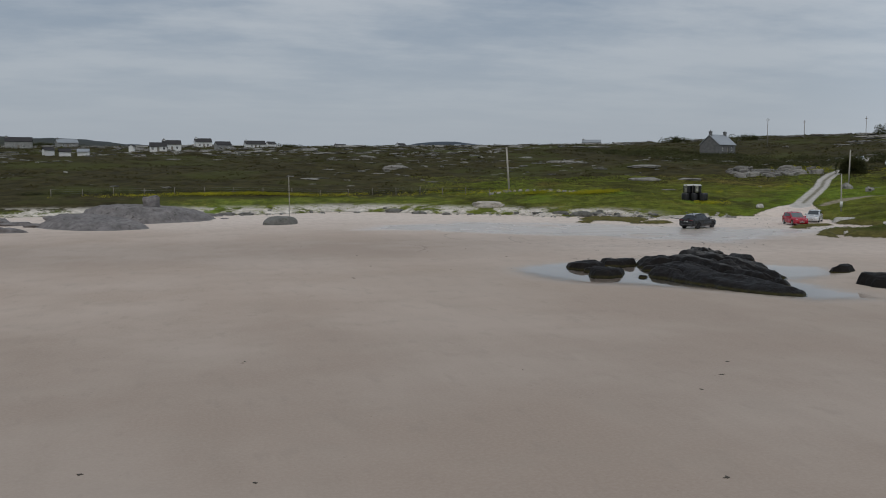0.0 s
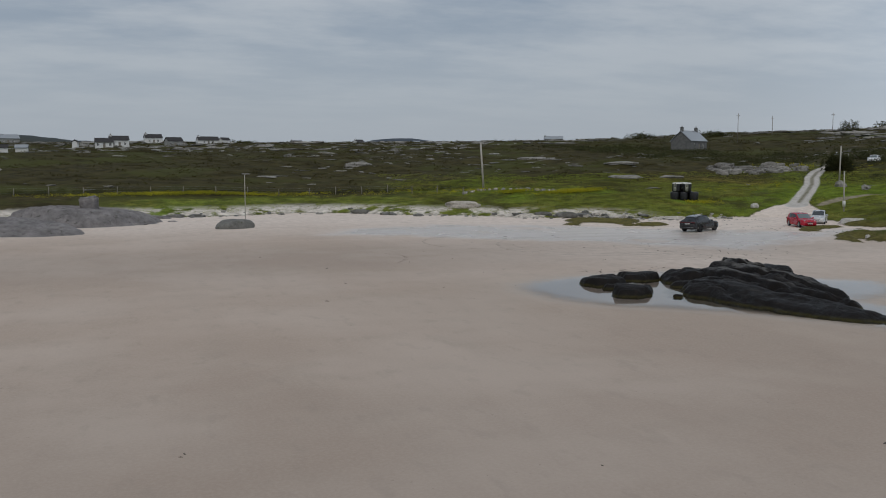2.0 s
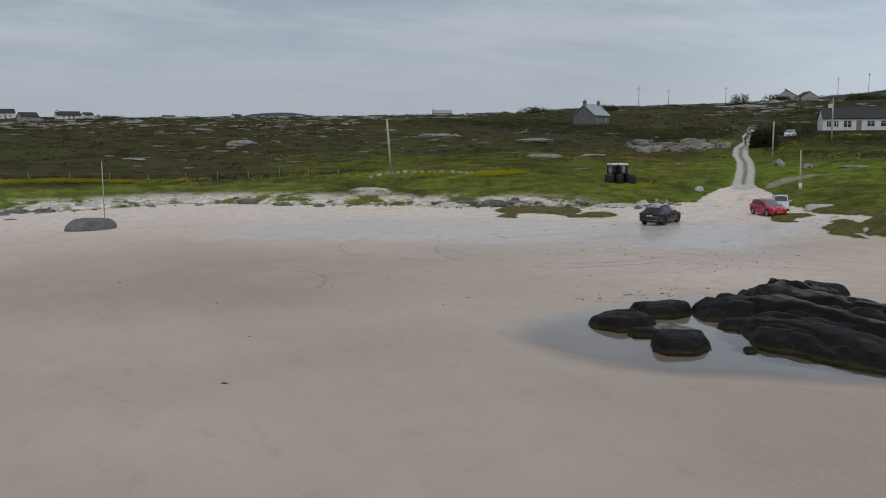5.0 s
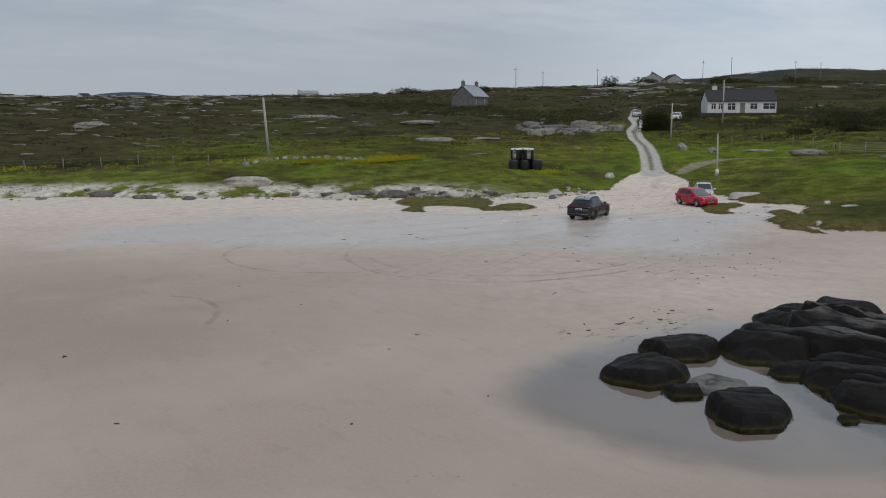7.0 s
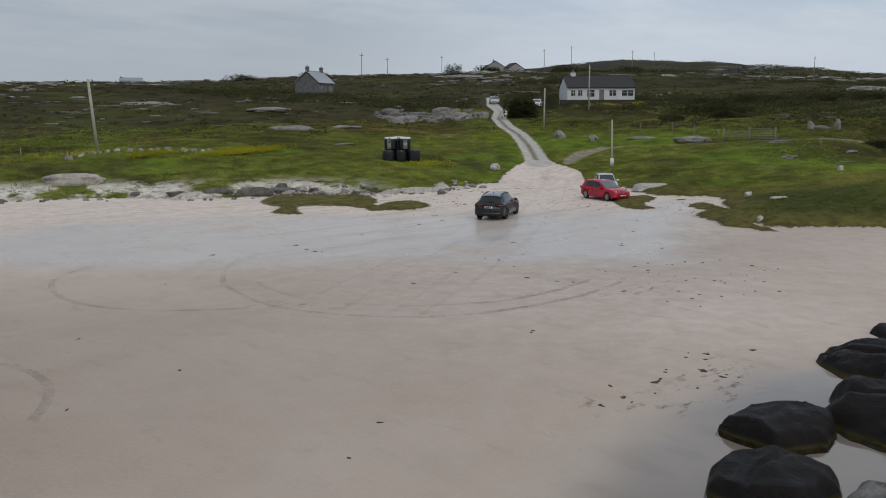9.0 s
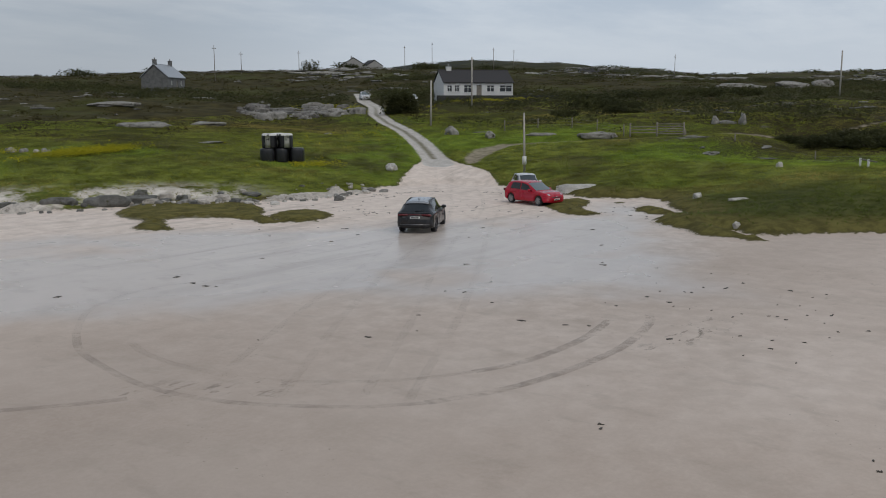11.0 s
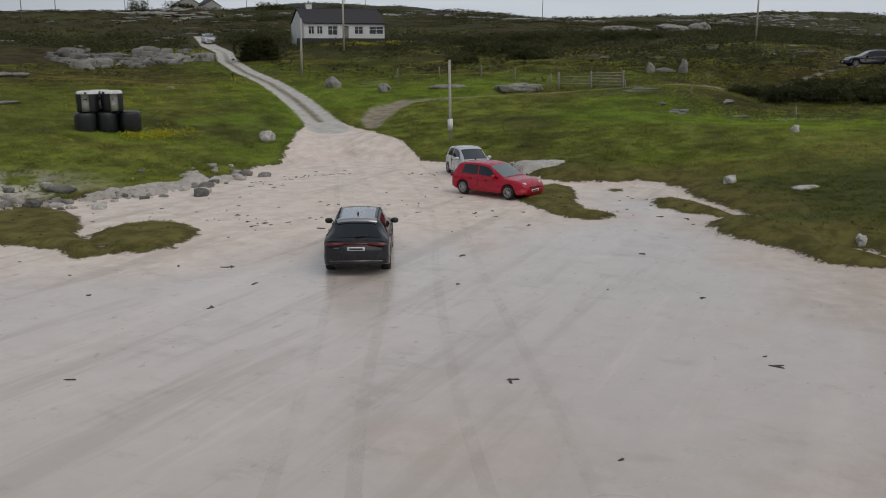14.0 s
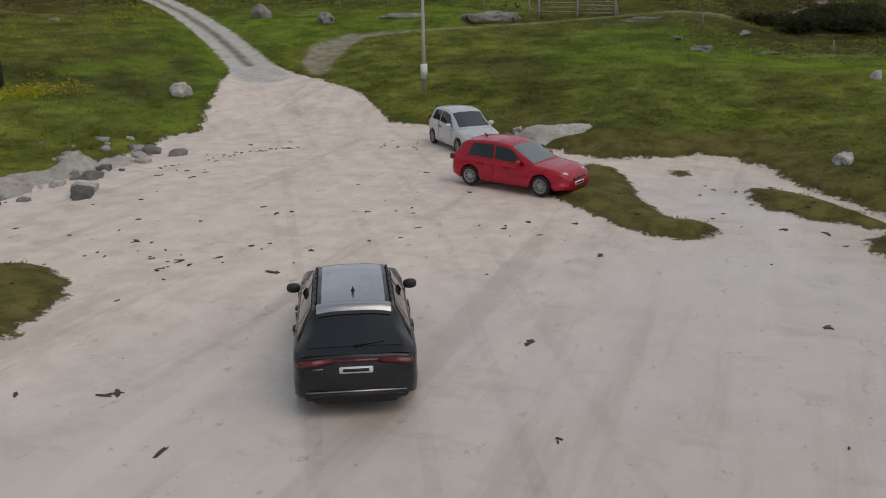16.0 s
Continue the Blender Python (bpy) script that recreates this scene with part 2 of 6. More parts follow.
HEATH = leafy("brown_heath", [(0.046, 0.040, 0.016), (0.105, 0.088, 0.034), (0.085, 0.086, 0.026)])
SHRUB = leafy("dark_shrub_leaf", [(0.042, 0.046, 0.018), (0.10, 0.104, 0.038)])
BLOOM = leafy("yellow_bloom", [(0.34, 0.33, 0.022), (0.62, 0.56, 0.035)])


def ground_material():
    m, n = material("sand_and_turf")
    at = world_of(n)

    def attr(name):
        return n.add("ShaderNodeAttribute", {"attribute_name": name}).outputs["Fac"]

    fine, mid, big = n.noise(at, 9.0, 5.0, 0.7), n.noise(at, 1.2, 5.0, 0.65), n.noise(at, 0.09, 4.0, 0.55)
    ragged = n.math("ADD", n.math("MULTIPLY", n.math("SUBTRACT", mid, 0.5), 1.1), n.math("MULTIPLY", n.math("SUBTRACT", fine, 0.5), 0.6))
    # sand: warm and dry to the sea, paler and cooler towards the shore, with long faint streaks
    sand = n.mix(n.ramp(big, 0.35, 0.65), rgb(0.405, 0.316, 0.243), rgb(0.47, 0.382, 0.305))
    streak = n.noise(at, 0.5, 4.0, 0.6, (1.0, 0.16, 1.0))
    sand = n.mix(n.ramp(streak, 0.4, 0.75, 0.0, 0.25), sand, rgb(0.345, 0.275, 0.212))
    sand = n.mix(n.ramp(fine, 0.35, 0.7, 0.0, 0.25), sand, rgb(0.56, 0.465, 0.38))
    pale = n.ramp(n.math("ADD", attr("land"), n.math("MULTIPLY", ragged, 2.5)), -44.0, -7.0)
    here = n.add("ShaderNodeSeparateXYZ", i0=at)
    pale = n.math("MULTIPLY", pale, n.math("SUBTRACT", 1.0, n.math("MULTIPLY", n.ramp(here.outputs[0], 40.0, 52.0, 0.0, 0.6), n.ramp(n.math("ADD", here.outputs[1], n.math("MULTIPLY", ragged, 5.0)), 76.0, 69.0))))
    sand = n.mix(n.math("MULTIPLY", pale, 0.85), sand, n.mix(n.ramp(mid, 0.3, 0.75), rgb(0.60, 0.505, 0.42), rgb(0.77, 0.67, 0.57)))
    wet_edge = n.math("ADD", attr("wet"), n.math("ADD", n.math("MULTIPLY", ragged, 0.5), n.math("MULTIPLY", n.math("SUBTRACT", n.noise(at, 0.3, 3.0, 0.5), 0.5), 5.0)))
    wet = n.math("MULTIPLY", n.ramp(wet_edge, -2.4, 2.2), n.ramp(n.noise(at, 0.16, 3.0, 0.5, (1.0, 0.7, 1.0)), 0.26, 0.46, 0.35, 1.0))
    sand = n.mix(n.math("MULTIPLY", wet, 0.7), sand, rgb(0.565, 0.50, 0.435))
    damp = n.ramp(n.math("ADD", attr("pool"), n.math("MULTIPLY", ragged, 0.6)), -1.6, 0.1)
    sand = n.mix(n.math("MULTIPLY", damp, 0.6), sand, rgb(0.45, 0.395, 0.335))
    algae = n.ramp(n.math("ADD", attr("algae"), n.math("MULTIPLY", ragged, 0.9)), -0.25, 0.45)
    sand = n.mix(n.math("MULTIPLY", algae, 0.85), sand, rgb(0.10, 0.085, 0.02))
    lift = n.ramp(n.math("ADD", here.outputs[1], n.math("MULTIPLY", n.math("SUBTRACT", big, 0.5), 20.0)), 24.0, 48.0, 0.95, 1.12)
    lift = n.math("MULTIPLY", lift, n.math("ADD", n.ramp(here.outputs[1], 56.0, 70.0, 1.0, 0.86), n.ramp(here.outputs[1], 75.0, 88.0, 0.0, 0.15)))
    sand = n.mix(1.0, sand, n.add("ShaderNodeCombineColor", i0=lift, i1=lift, i2=n.math("MULTIPLY", lift, 1.03)).outputs[0], "MULTIPLY")
    seep = n.math("MULTIPLY", n.ramp(n.math("ADD", attr("pool"), n.math("MULTIPLY", n.math("SUBTRACT", big, 0.5), 22.0)), -17.0, -1.0, 0.0, 0.22), n.ramp(here.outputs[1], 62.0, 54.0))
    sand = n.mix(seep, sand, rgb(0.335, 0.27, 0.21))
    blot = n.noise(at, 0.35, 5.0, 0.65)
    sand = n.mix(n.ramp(blot, 0.5, 0.72, 0.0, 0.26), sand, rgb(0.37, 0.305, 0.245))
    drag = n.add("ShaderNodeMapping", i0=at, i2=(0.0, 0.0, radians(-31)), i3=(0.09, 1.0, 1.0)).outputs[0]
    rut = n.noise(drag, 0.55, 5.0, 0.7)
    driven = n.ramp(n.math("ADD", n.add("ShaderNodeSeparateXYZ", i0=at).outputs[1], n.math("MULTIPLY", ragged, 4.0)), 68.0, 82.0)
    driven = n.math("MULTIPLY", driven, n.ramp(here.outputs[0], 34.0, 46.0, 0.15, 1.0))
    sand = n.mix(n.math("MULTIPLY", driven, n.ramp(rut, 0.52, 0.66, 0.0, 0.42)), sand, rgb(0.40, 0.335, 0.275))
    sand = n.mix(n.math("MULTIPLY", driven, n.ramp(rut, 0.46, 0.32, 0.0, 0.5)), sand, rgb(0.76, 0.66, 0.56))
    marks = n.math("MULTIPLY", n.ramp(n.noise(at, 1.7, 6.0, 0.75, (0.8, 1.3, 1.0)), 0.60, 0.66, 0.0, 0.55), n.ramp(attr("land"), -24.0, -7.0))
    sand = n.mix(marks, sand, rgb(0.36, 0.295, 0.235))
    speck = n.math("MULTIPLY", n.ramp(n.noise(at, 5.5, 3.0, 0.7), 0.66, 0.72), n.ramp(n.noise(at, 0.25, 3.0, 0.6), 0.48, 0.62, 0.0, 0.6))
    sand = n.mix(speck, sand, rgb(0.20, 0.165, 0.13))
    # dents and churned pits: hollows drawn as dark colour, without relief
    dent_tone = n.ramp(n.noise(at, 0.9, 4.0, 0.6, (1.3, 0.6, 1.0)), 0.55, 0.7, 0.0, 0.22)
    sand = n.mix(dent_tone, sand, rgb(0.31, 0.255, 0.205))
    churn = n.ramp(n.math("ADD", n.math("MAXIMUM", attr("churn"), attr("scuff")), n.math("MULTIPLY", ragged, 1.6)), -0.6, 0.5)
    pit_tone = n.ramp(n.noise(at, 1.6, 5.0, 0.75, (0.7, 1.5, 1.0)), 0.53, 0.63)
    sand = n.mix(n.math("MULTIPLY", n.math("MULTIPLY", churn, pit_tone), 0.9), sand, rgb(0.17, 0.14, 0.11))
    # turf and heath
    clump = n.noise(at, 0.9, 5.0, 0.7)
    grass = n.mix(n.ramp(clump, 0.35, 0.65), rgb(0.078, 0.098, 0.017), rgb(0.15, 0.172, 0.03))
    grass = n.mix(n.math("MAXIMUM", meadow_band(n, at), n.ramp(n.noise(at, 0.05, 3.0, 0.5), 0.5, 0.64, 0.0, 0.8)), grass, rgb(0.108, 0.165, 0.02))
    grass = n.mix(n.ramp(n.noise(at, 0.085, 4.0, 0.6, (1.0, 1.0, 2.0)), 0.52, 0.64, 0.0, 0.8), grass, rgb(0.066, 0.062, 0.021))
    grass = n.mix(1.0, grass, tuft_shade(n, at), "MULTIPLY")
    grass = n.mix(marsh_band(n, at), grass, n.mix(n.ramp(mid, 0.35, 0.65), rgb(0.048, 0.054, 0.014), rgb(0.09, 0.094, 0.026)))
    heath = n.mix(n.ramp(n.noise(at, 0.33, 6.0, 0.7), 0.36, 0.64), rgb(0.034, 0.029, 0.012), rgb(0.07, 0.06, 0.022))
    heath = n.mix(n.ramp(n.noise(at, 0.045, 5.0, 0.6), 0.5, 0.62), heath, rgb(0.064, 0.067, 0.018))
    heath = n.mix(n.ramp(n.noise(at, 0.11, 6.0, 0.72, (1.0, 1.6, 1.0)), 0.63, 0.68, 0.0, 0.8), heath, rgb(0.20, 0.19, 0.16))
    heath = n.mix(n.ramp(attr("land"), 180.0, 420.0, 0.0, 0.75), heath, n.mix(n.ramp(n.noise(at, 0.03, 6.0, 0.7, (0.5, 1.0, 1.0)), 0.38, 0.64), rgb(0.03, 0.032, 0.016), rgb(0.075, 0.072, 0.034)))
    # blue-grey haze put into the hill colour from 600 m inland on
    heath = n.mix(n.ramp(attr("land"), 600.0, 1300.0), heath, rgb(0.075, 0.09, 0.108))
    land_edge = n.math("ADD", attr("land"), n.math("MULTIPLY", ragged, 1.0))
    inland = n.ramp(n.math("ADD", attr("land"), n.math("MULTIPLY", n.math("SUBTRACT", big, 0.5), 50.0)), 10.0, 34.0)
    west = n.math("MULTIPLY", n.ramp(n.add("ShaderNodeSeparateXYZ", i0=at).outputs[0], 52.0, 32.0), n.ramp(n.math("ADD", attr("land"), n.math("MULTIPLY", ragged, 5.0)), 9.0, 13.0))
    far_west = n.math("MULTIPLY", n.ramp(here.outputs[0], 3.0, -6.0), n.ramp(n.math("ADD", attr("land"), n.math("MULTIPLY", ragged, 3.0)), 1.0, 4.0))
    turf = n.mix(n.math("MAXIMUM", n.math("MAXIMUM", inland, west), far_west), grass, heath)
    turf = n.mix(n.ramp(attr("isle"), 0.2, 0.8), turf, n.mix(n.ramp(mid, 0.35, 0.65), rgb(0.085, 0.076, 0.022), rgb(0.165, 0.142, 0.045)))
    shell = n.math("MULTIPLY", n.ramp(n.noise(at, 0.24, 5.0, 0.7), 0.43, 0.53), n.math("MULTIPLY", n.ramp(n.math("ADD", attr("land"), n.math("MULTIPLY", ragged, 3.0)), 6.0, 2.5), n.ramp(here.outputs[0], 66.0, 58.0)))
    shell = n.math("MULTIPLY", shell, n.ramp(n.add("ShaderNodeSeparateXYZ", i0=at).outputs[1], 97.5, 100.5))
    shell = n.math("MULTIPLY", shell, n.math("SUBTRACT", 1.0, attr("isle")))
    turf = n.mix(shell, turf, n.mix(n.ramp(mid, 0.35, 0.65), rgb(0.50, 0.45, 0.385), rgb(0.76, 0.70, 0.62)))
    fringe = n.math("MULTIPLY", n.ramp(n.math("ADD", attr("land"), n.math("MULTIPLY", ragged, 2.4)), 3.2, 1.2), n.math("MULTIPLY", n.ramp(here.outputs[0], 60.0, 63.0), n.ramp(here.outputs[1], 93.0, 88.0)))
    turf = n.mix(n.math("MULTIPLY", fringe, 0.9), turf, n.mix(n.ramp(mid, 0.35, 0.65), rgb(0.085, 0.074, 0.022), rgb(0.155, 0.135, 0.042)))
    gravel = n.mix(n.ramp(n.math("ADD", n.math("MULTIPLY", fine, 0.5), n.math("MULTIPLY", mid, 0.5)), 0.35, 0.65), rgb(0.40, 0.365, 0.32), rgb(0.63, 0.595, 0.55))
    turf = n.mix(n.ramp(land_edge, 0.55, 0.0, 0.0, 0.55), turf, rgb(0.05, 0.044, 0.018))
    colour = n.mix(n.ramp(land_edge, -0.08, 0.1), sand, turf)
    colour = n.mix(n.ramp(n.math("ADD", attr("road"), n.math("MULTIPLY", ragged, 0.45)), -0.15, 0.2), colour, gravel)
    colour = n.mix(n.ramp(n.math("ADD", attr("dirt"), n.math("MULTIPLY", ragged, 0.7)), -0.2, 0.3, 0.0, 0.9), colour, n.mix(n.ramp(mid, 0.35, 0.65), rgb(0.20, 0.165, 0.115), rgb(0.34, 0.29, 0.22)))
    colour = n.mix(n.ramp(n.math("ADD", attr("verge"), n.math("MULTIPLY", ragged, 0.7)), -0.15, 0.3, 0.0, 0.85), colour, rgb(0.15, 0.135, 0.075))
    rough = n.math("SUBTRACT", 0.95, n.math("MULTIPLY", wet, 0.68))
    rough = n.math("MAXIMUM", rough, n.ramp(land_edge, -0.3, 0.2, 0.0, 0.95))
    relief = n.math("ADD", n.math("MULTIPLY", mid, 0.7), n.math("MULTIPLY", fine, 0.3))
    relief = n.math("MULTIPLY", relief, n.math("SUBTRACT", 1.0, n.math("MULTIPLY", wet, 0.95)))
    gloss = n.ramp(land_edge, -0.3, 0.2, 0.5, 0.08)
    finish(n, colour, rough, 0.0, relief, 0.014, 0.5, Specular_IOR_Level=gloss)
    return m


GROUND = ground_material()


def water_material():
    m, n = material("shallow_water")
    at = world_of(n)
    ripple = n.add("ShaderNodeBump", Strength=0.2, Distance=0.003, Height=n.noise(at, 3.5, 3.0)).outputs[0]
    gloss = n.add("ShaderNodeBsdfGlossy", Color=rgb(1, 1, 1), Roughness=0.03, Normal=ripple).outputs[0]
    clear = n.add("ShaderNodeBsdfTransparent").outputs[0]
    bed = n.add("ShaderNodeBsdfTransparent", Color=rgb(0.95, 0.95, 0.945)).outputs[0]
    film = n.add("ShaderNodeMixShader", i0=n.add("ShaderNodeFresnel", IOR=1.6, Normal=ripple).outputs[0], i1=bed, i2=gloss).outputs[0]
    depth = n.add("ShaderNodeAttribute", {"attribute_name": "depth"}).outputs["Fac"]
    deep = n.ramp(n.math("ADD", depth, n.math("MULTIPLY", n.math("SUBTRACT", n.noise(at, 0.8, 5.0, 0.65), 0.5), 2.2)), -0.5, 1.5)
    n.add("ShaderNodeOutputMaterial", i0=n.add("ShaderNodeMixShader", i0=deep, i1=clear, i2=film).outputs[0])
    return m


WATER = water_material()


def track_material(name, strength):
    m, n = material(name)
    at = world_of(n)
    worn = n.ramp(n.math("ADD", n.math("MULTIPLY", n.noise(at, 0.55, 4.0), 0.6), n.math("MULTIPLY", n.noise(at, 4.5, 4.0), 0.4)), 0.36, 0.62)
    body = n.add("ShaderNodeBsdfPrincipled", Base_Color=n.mix(n.noise(at, 6.0), rgb(0.15, 0.128, 0.105), rgb(0.25, 0.22, 0.185)), Roughness=0.85)
    n.add("ShaderNodeOutputMaterial", i0=n.add("ShaderNodeMixShader", i0=n.math("MULTIPLY", worn, strength), i1=n.add("ShaderNodeBsdfTransparent").outputs[0], i2=body.outputs[0]).outputs[0])
    return m


PRINT = track_material("damp_tyre_print", 0.2)
DARK_PRINT = track_material("wet_tyre_print", 0.3)
FAINT_PRINT = track_material("faint_tyre_print", 0.07)

# ---- the ground ----
LAND = [(-4800, 170), (-300, 152), (-90, 137), (-30, 129), (4, 127), (13, 126), (23, 130), (30, 127), (36, 121), (44, 116.5), (50, 109.5),
        (55, 108), (59, 104.6), (66, 102.8), (71, 102.6), (75, 103.4), (80, 101.5), (81, 97), (80.6, 93), (79.7, 90.4), (78, 88.8), (77.2, 88.1), (76.8, 87), (76.4, 85.6),
        (76.9, 84.6), (77.5, 83.8), (78, 82.7), (78.3, 81.7), (77, 80.5), (75.3, 79.8), (73.8, 78.9), (72.4, 77.6), (70.8, 76.4), (69.6, 75.5), (69.9, 76.9), (68.7, 77.8),
        (67, 77.2), (66.1, 76.5), (65.6, 75.5), (64.7, 74.4), (63.6, 73.6), (63.2, 72.5), (63.2, 71.3), (62.9, 70.4), (63.4, 69.8), (64, 70.1), (64.3, 71.1), (65.1, 72.1), (66, 73.1),
        (65.8, 72.1), (65.2, 71.2), (65.1, 70.4), (65.9, 69.8), (67, 69), (69.4, 66), (74, 58), (90, 40), (140, 10), (400, -80), (4800, -400), (4800, 4800), (-4800, 4800)]


def rounded(line, passes=2):
    """A closed outline with its corners cut round."""
    for _ in range(passes):
        line = [(a[0] + (b[0] - a[0]) * f, a[1] + (b[1] - a[1]) * f) for a, b in zip(line, line[1:] + line[:1]) for f in (0.25, 0.75)]
    return line


ISLES = [rounded(line, passes) for line, passes in [
    ([(55, 108.3), (57, 107.2), (59.2, 105), (60, 103), (59.4, 100.6), (57.4, 98.4), (56.2, 97.2), (56, 95.6), (54.6, 94.4), (53.5, 94.6), (54.4, 95.9), (54.5, 97.4), (53.5, 99.4),
      (51.8, 100.6), (50.2, 98.5), (49.4, 96.3), (48.5, 96.9), (48, 98.2), (48.6, 99.3), (50.6, 100.8), (50.6, 102.6), (51.5, 105.5)], 1),
    ([(56.2, 97), (57.6, 97.6), (59, 97.5), (60.1, 96.2), (59.1, 93.9), (57.5, 93.4), (56, 93), (54.9, 93.7), (54.7, 94.8), (55.5, 95.2)], 2),
    ([(75.4, 86.4), (75.6, 85.6), (74, 84.6), (71.6, 83.9), (69.2, 82.7), (69.3, 81.5), (68.1, 80.9), (67.1, 82.1), (67.8, 83.5), (69, 84.7), (70.4, 86.3), (72, 87.6)], 1),
    ([(72.4, 80.9), (73.9, 80.8), (73.6, 79.4), (72.3, 78.1), (71, 77.1), (69.9, 76.9), (70.4, 78.7), (71, 80)], 1),
    ([(61.6, 104.2), (63.6, 104), (65.2, 102.6), (64.2, 101.9), (62.3, 102.7)], 2),
    ([(74.9, 83.6), (75.7, 83.4), (75.4, 82.6), (74.6, 82.9)], 1)]]
WET = [(20, 93), (27.6, 89.4), (30.1, 86.2), (35.4, 82.5), (41, 78.5), (44, 74.8), (47.5, 71.5), (50, 68.5), (51, 67), (52, 69.5), (58.6, 72.6), (62, 75.2), (66.5, 76.6), (70, 78.4), (74.3, 80.9), (73.6, 83.6), (70.5, 82.6), (67.5, 81.6), (62, 85.4), (59, 89), (54.6, 90.8), (51, 94.6), (46, 98), (41, 101), (34, 103), (24, 100)]
POOL = [(25.2, 55.6), (24.4, 52.5), (25, 49.5), (26.5, 46.8), (30, 44.2), (33, 41), (36, 36.5), (40, 36), (40, 44), (45, 46), (46.5, 50), (42, 54), (37.5, 58), (32.3, 58), (28.4, 57.2)]
# the lane: x, y, half width
FAN = [(76.5, 98.2, 4.4), (81, 101.6, 3.6), (84, 104.6, 2.4), (86.5, 106.8, 1.4)]
LANE = [(85.6, 106, 1.5), (87.6, 108, 1.25), (94.5, 115, 1.2), (102, 123, 1.15), (109, 131.5, 1.2), (118, 141, 1.2), (129.5, 151, 1.15), (140, 162.5, 1.2), (152, 173.5, 1.3), (162, 184, 0.8), (166, 199, 0.3), (182, 212, 0.3), (230, 232, 0.5), (262, 262, 0.5)]
SIDE = [(87.4, 103.6, 0.5), (90, 105, 1.0), (94, 106.3, 1.25), (97.6, 106.4, 0.8), (100.4, 103.6, 0.45), (103.8, 98.6, 0.4), (111, 89.6, 0.45), (119.7, 80.8, 0.4), (126, 76, 0.35), (150, 68, 0.3)]


def seg_dist(px, py, poly, closed=True):
    ends = np.array(poly, float)
    pairs = np.stack([ends, np.roll(ends, -1, 0)], 1)[: None if closed else -1]
    if px.size < 60:
        a, u = pairs[:, 0, :, None], (pairs[:, 1] - pairs[:, 0])[:, :, None]
        qx, qy = px.ravel()[None] - a[:, 0], py.ravel()[None] - a[:, 1]
        s = np.clip((qx * u[:, 0] + qy * u[:, 1]) / (u[:, 0] ** 2 + u[:, 1] ** 2), 0, 1)
        return np.hypot(qx - s * u[:, 0], qy - s * u[:, 1]).min(0).reshape(px.shape)
    best = np.full(px.shape, 1e9)
    for (ax, ay), (bx, by) in pairs:
        ux, uy = bx - ax, by - ay
        s = np.clip(((px - ax) * ux + (py - ay) * uy) / (ux * ux + uy * uy), 0, 1)
        best = np.minimum(best, np.hypot(px - ax - s * ux, py - ay - s * uy))
    return best


def signed(px, py, poly):
    """Distance to a polygon's edge, positive inside."""
    d = seg_dist(px, py, poly)
    if px.size < 60:
        ends = np.array(poly, float)[:, :, None]
        ax, ay, bx, by = ends[:, 0], ends[:, 1], np.roll(ends[:, 0], -1, 0), np.roll(ends[:, 1], -1, 0)
        qx, qy = px.ravel()[None], py.ravel()[None]
        rise = np.where(by == ay, 1.0, by - ay)
        inside = ((((ay > qy) != (by > qy)) & (qx < (bx - ax) * (qy - ay) / rise + ax)).sum(0) % 2 == 1).reshape(px.shape)
        return np.where(inside, d, -d)
    inside = np.zeros(px.shape, bool)
    for (ax, ay), (bx, by) in zip(poly, poly[1:] + poly[:1]):
        if ay != by:
            inside ^= ((ay > py) != (by > py)) & (px < (bx - ax) * (py - ay) / (by - ay) + ax)
    return np.where(inside, d, -d)


def within_lane(px, py, lane):
    """How far inside a lane of changing width; negative outside."""
    ends = np.array(lane, float)
    if px.size < 60:
        a, u = ends[:-1, :, None], (ends[1:] - ends[:-1])[:, :, None]
        qx, qy = px.ravel()[None] - a[:, 0], py.ravel()[None] - a[:, 1]
        s = np.clip((qx * u[:, 0] + qy * u[:, 1]) / (u[:, 0] ** 2 + u[:, 1] ** 2), 0, 1)
        return (a[:, 2] + s * u[:, 2] - np.hypot(qx - s * u[:, 0], qy - s * u[:, 1])).max(0).reshape(px.shape)
    best = np.full(px.shape, -1e9)
    for (ax, ay, aw), (bx, by, bw) in zip(lane, lane[1:]):
        ux, uy = bx - ax, by - ay
        s = np.clip(((px - ax) * ux + (py - ay) * uy) / (ux * ux + uy * uy), 0, 1)
        best = np.maximum(best, aw + s * (bw - aw) - np.hypot(px - ax - s * ux, py - ay - s * uy))
    return best


def smooth(a, b, x):
    s = np.clip((x - a) / (b - a), 0, 1)
    return s * s * (3 - 2 * s)


def lattice(ix, iy, seed):
    h = np.sin(ix * 127.1 + iy * 311.7 + seed * 74.7) * 43758.5453
    return h - np.floor(h)


def value_noise(x, y, seed=0):
    ix, iy = np.floor(x), np.floor(y)
    fx, fy = x - ix, y - iy
    fx, fy = fx * fx * (3 - 2 * fx), fy * fy * (3 - 2 * fy)
    a, b, c, d = lattice(ix, iy, seed), lattice(ix + 1, iy, seed), lattice(ix, iy + 1, seed), lattice(ix + 1, iy + 1, seed)
    return (a * (1 - fx) + b * fx) * (1 - fy) + (c * (1 - fx) + d * fx) * fy - 0.5


def fbm(x, y, size, octaves=4, seed=0):
    total, amp = 0.0, 1.0
    for k in range(octaves):
        total = total + amp * value_noise(x / size, y / size, seed + k * 13)
        size, amp = size / 2.03, amp * 0.5
    return total


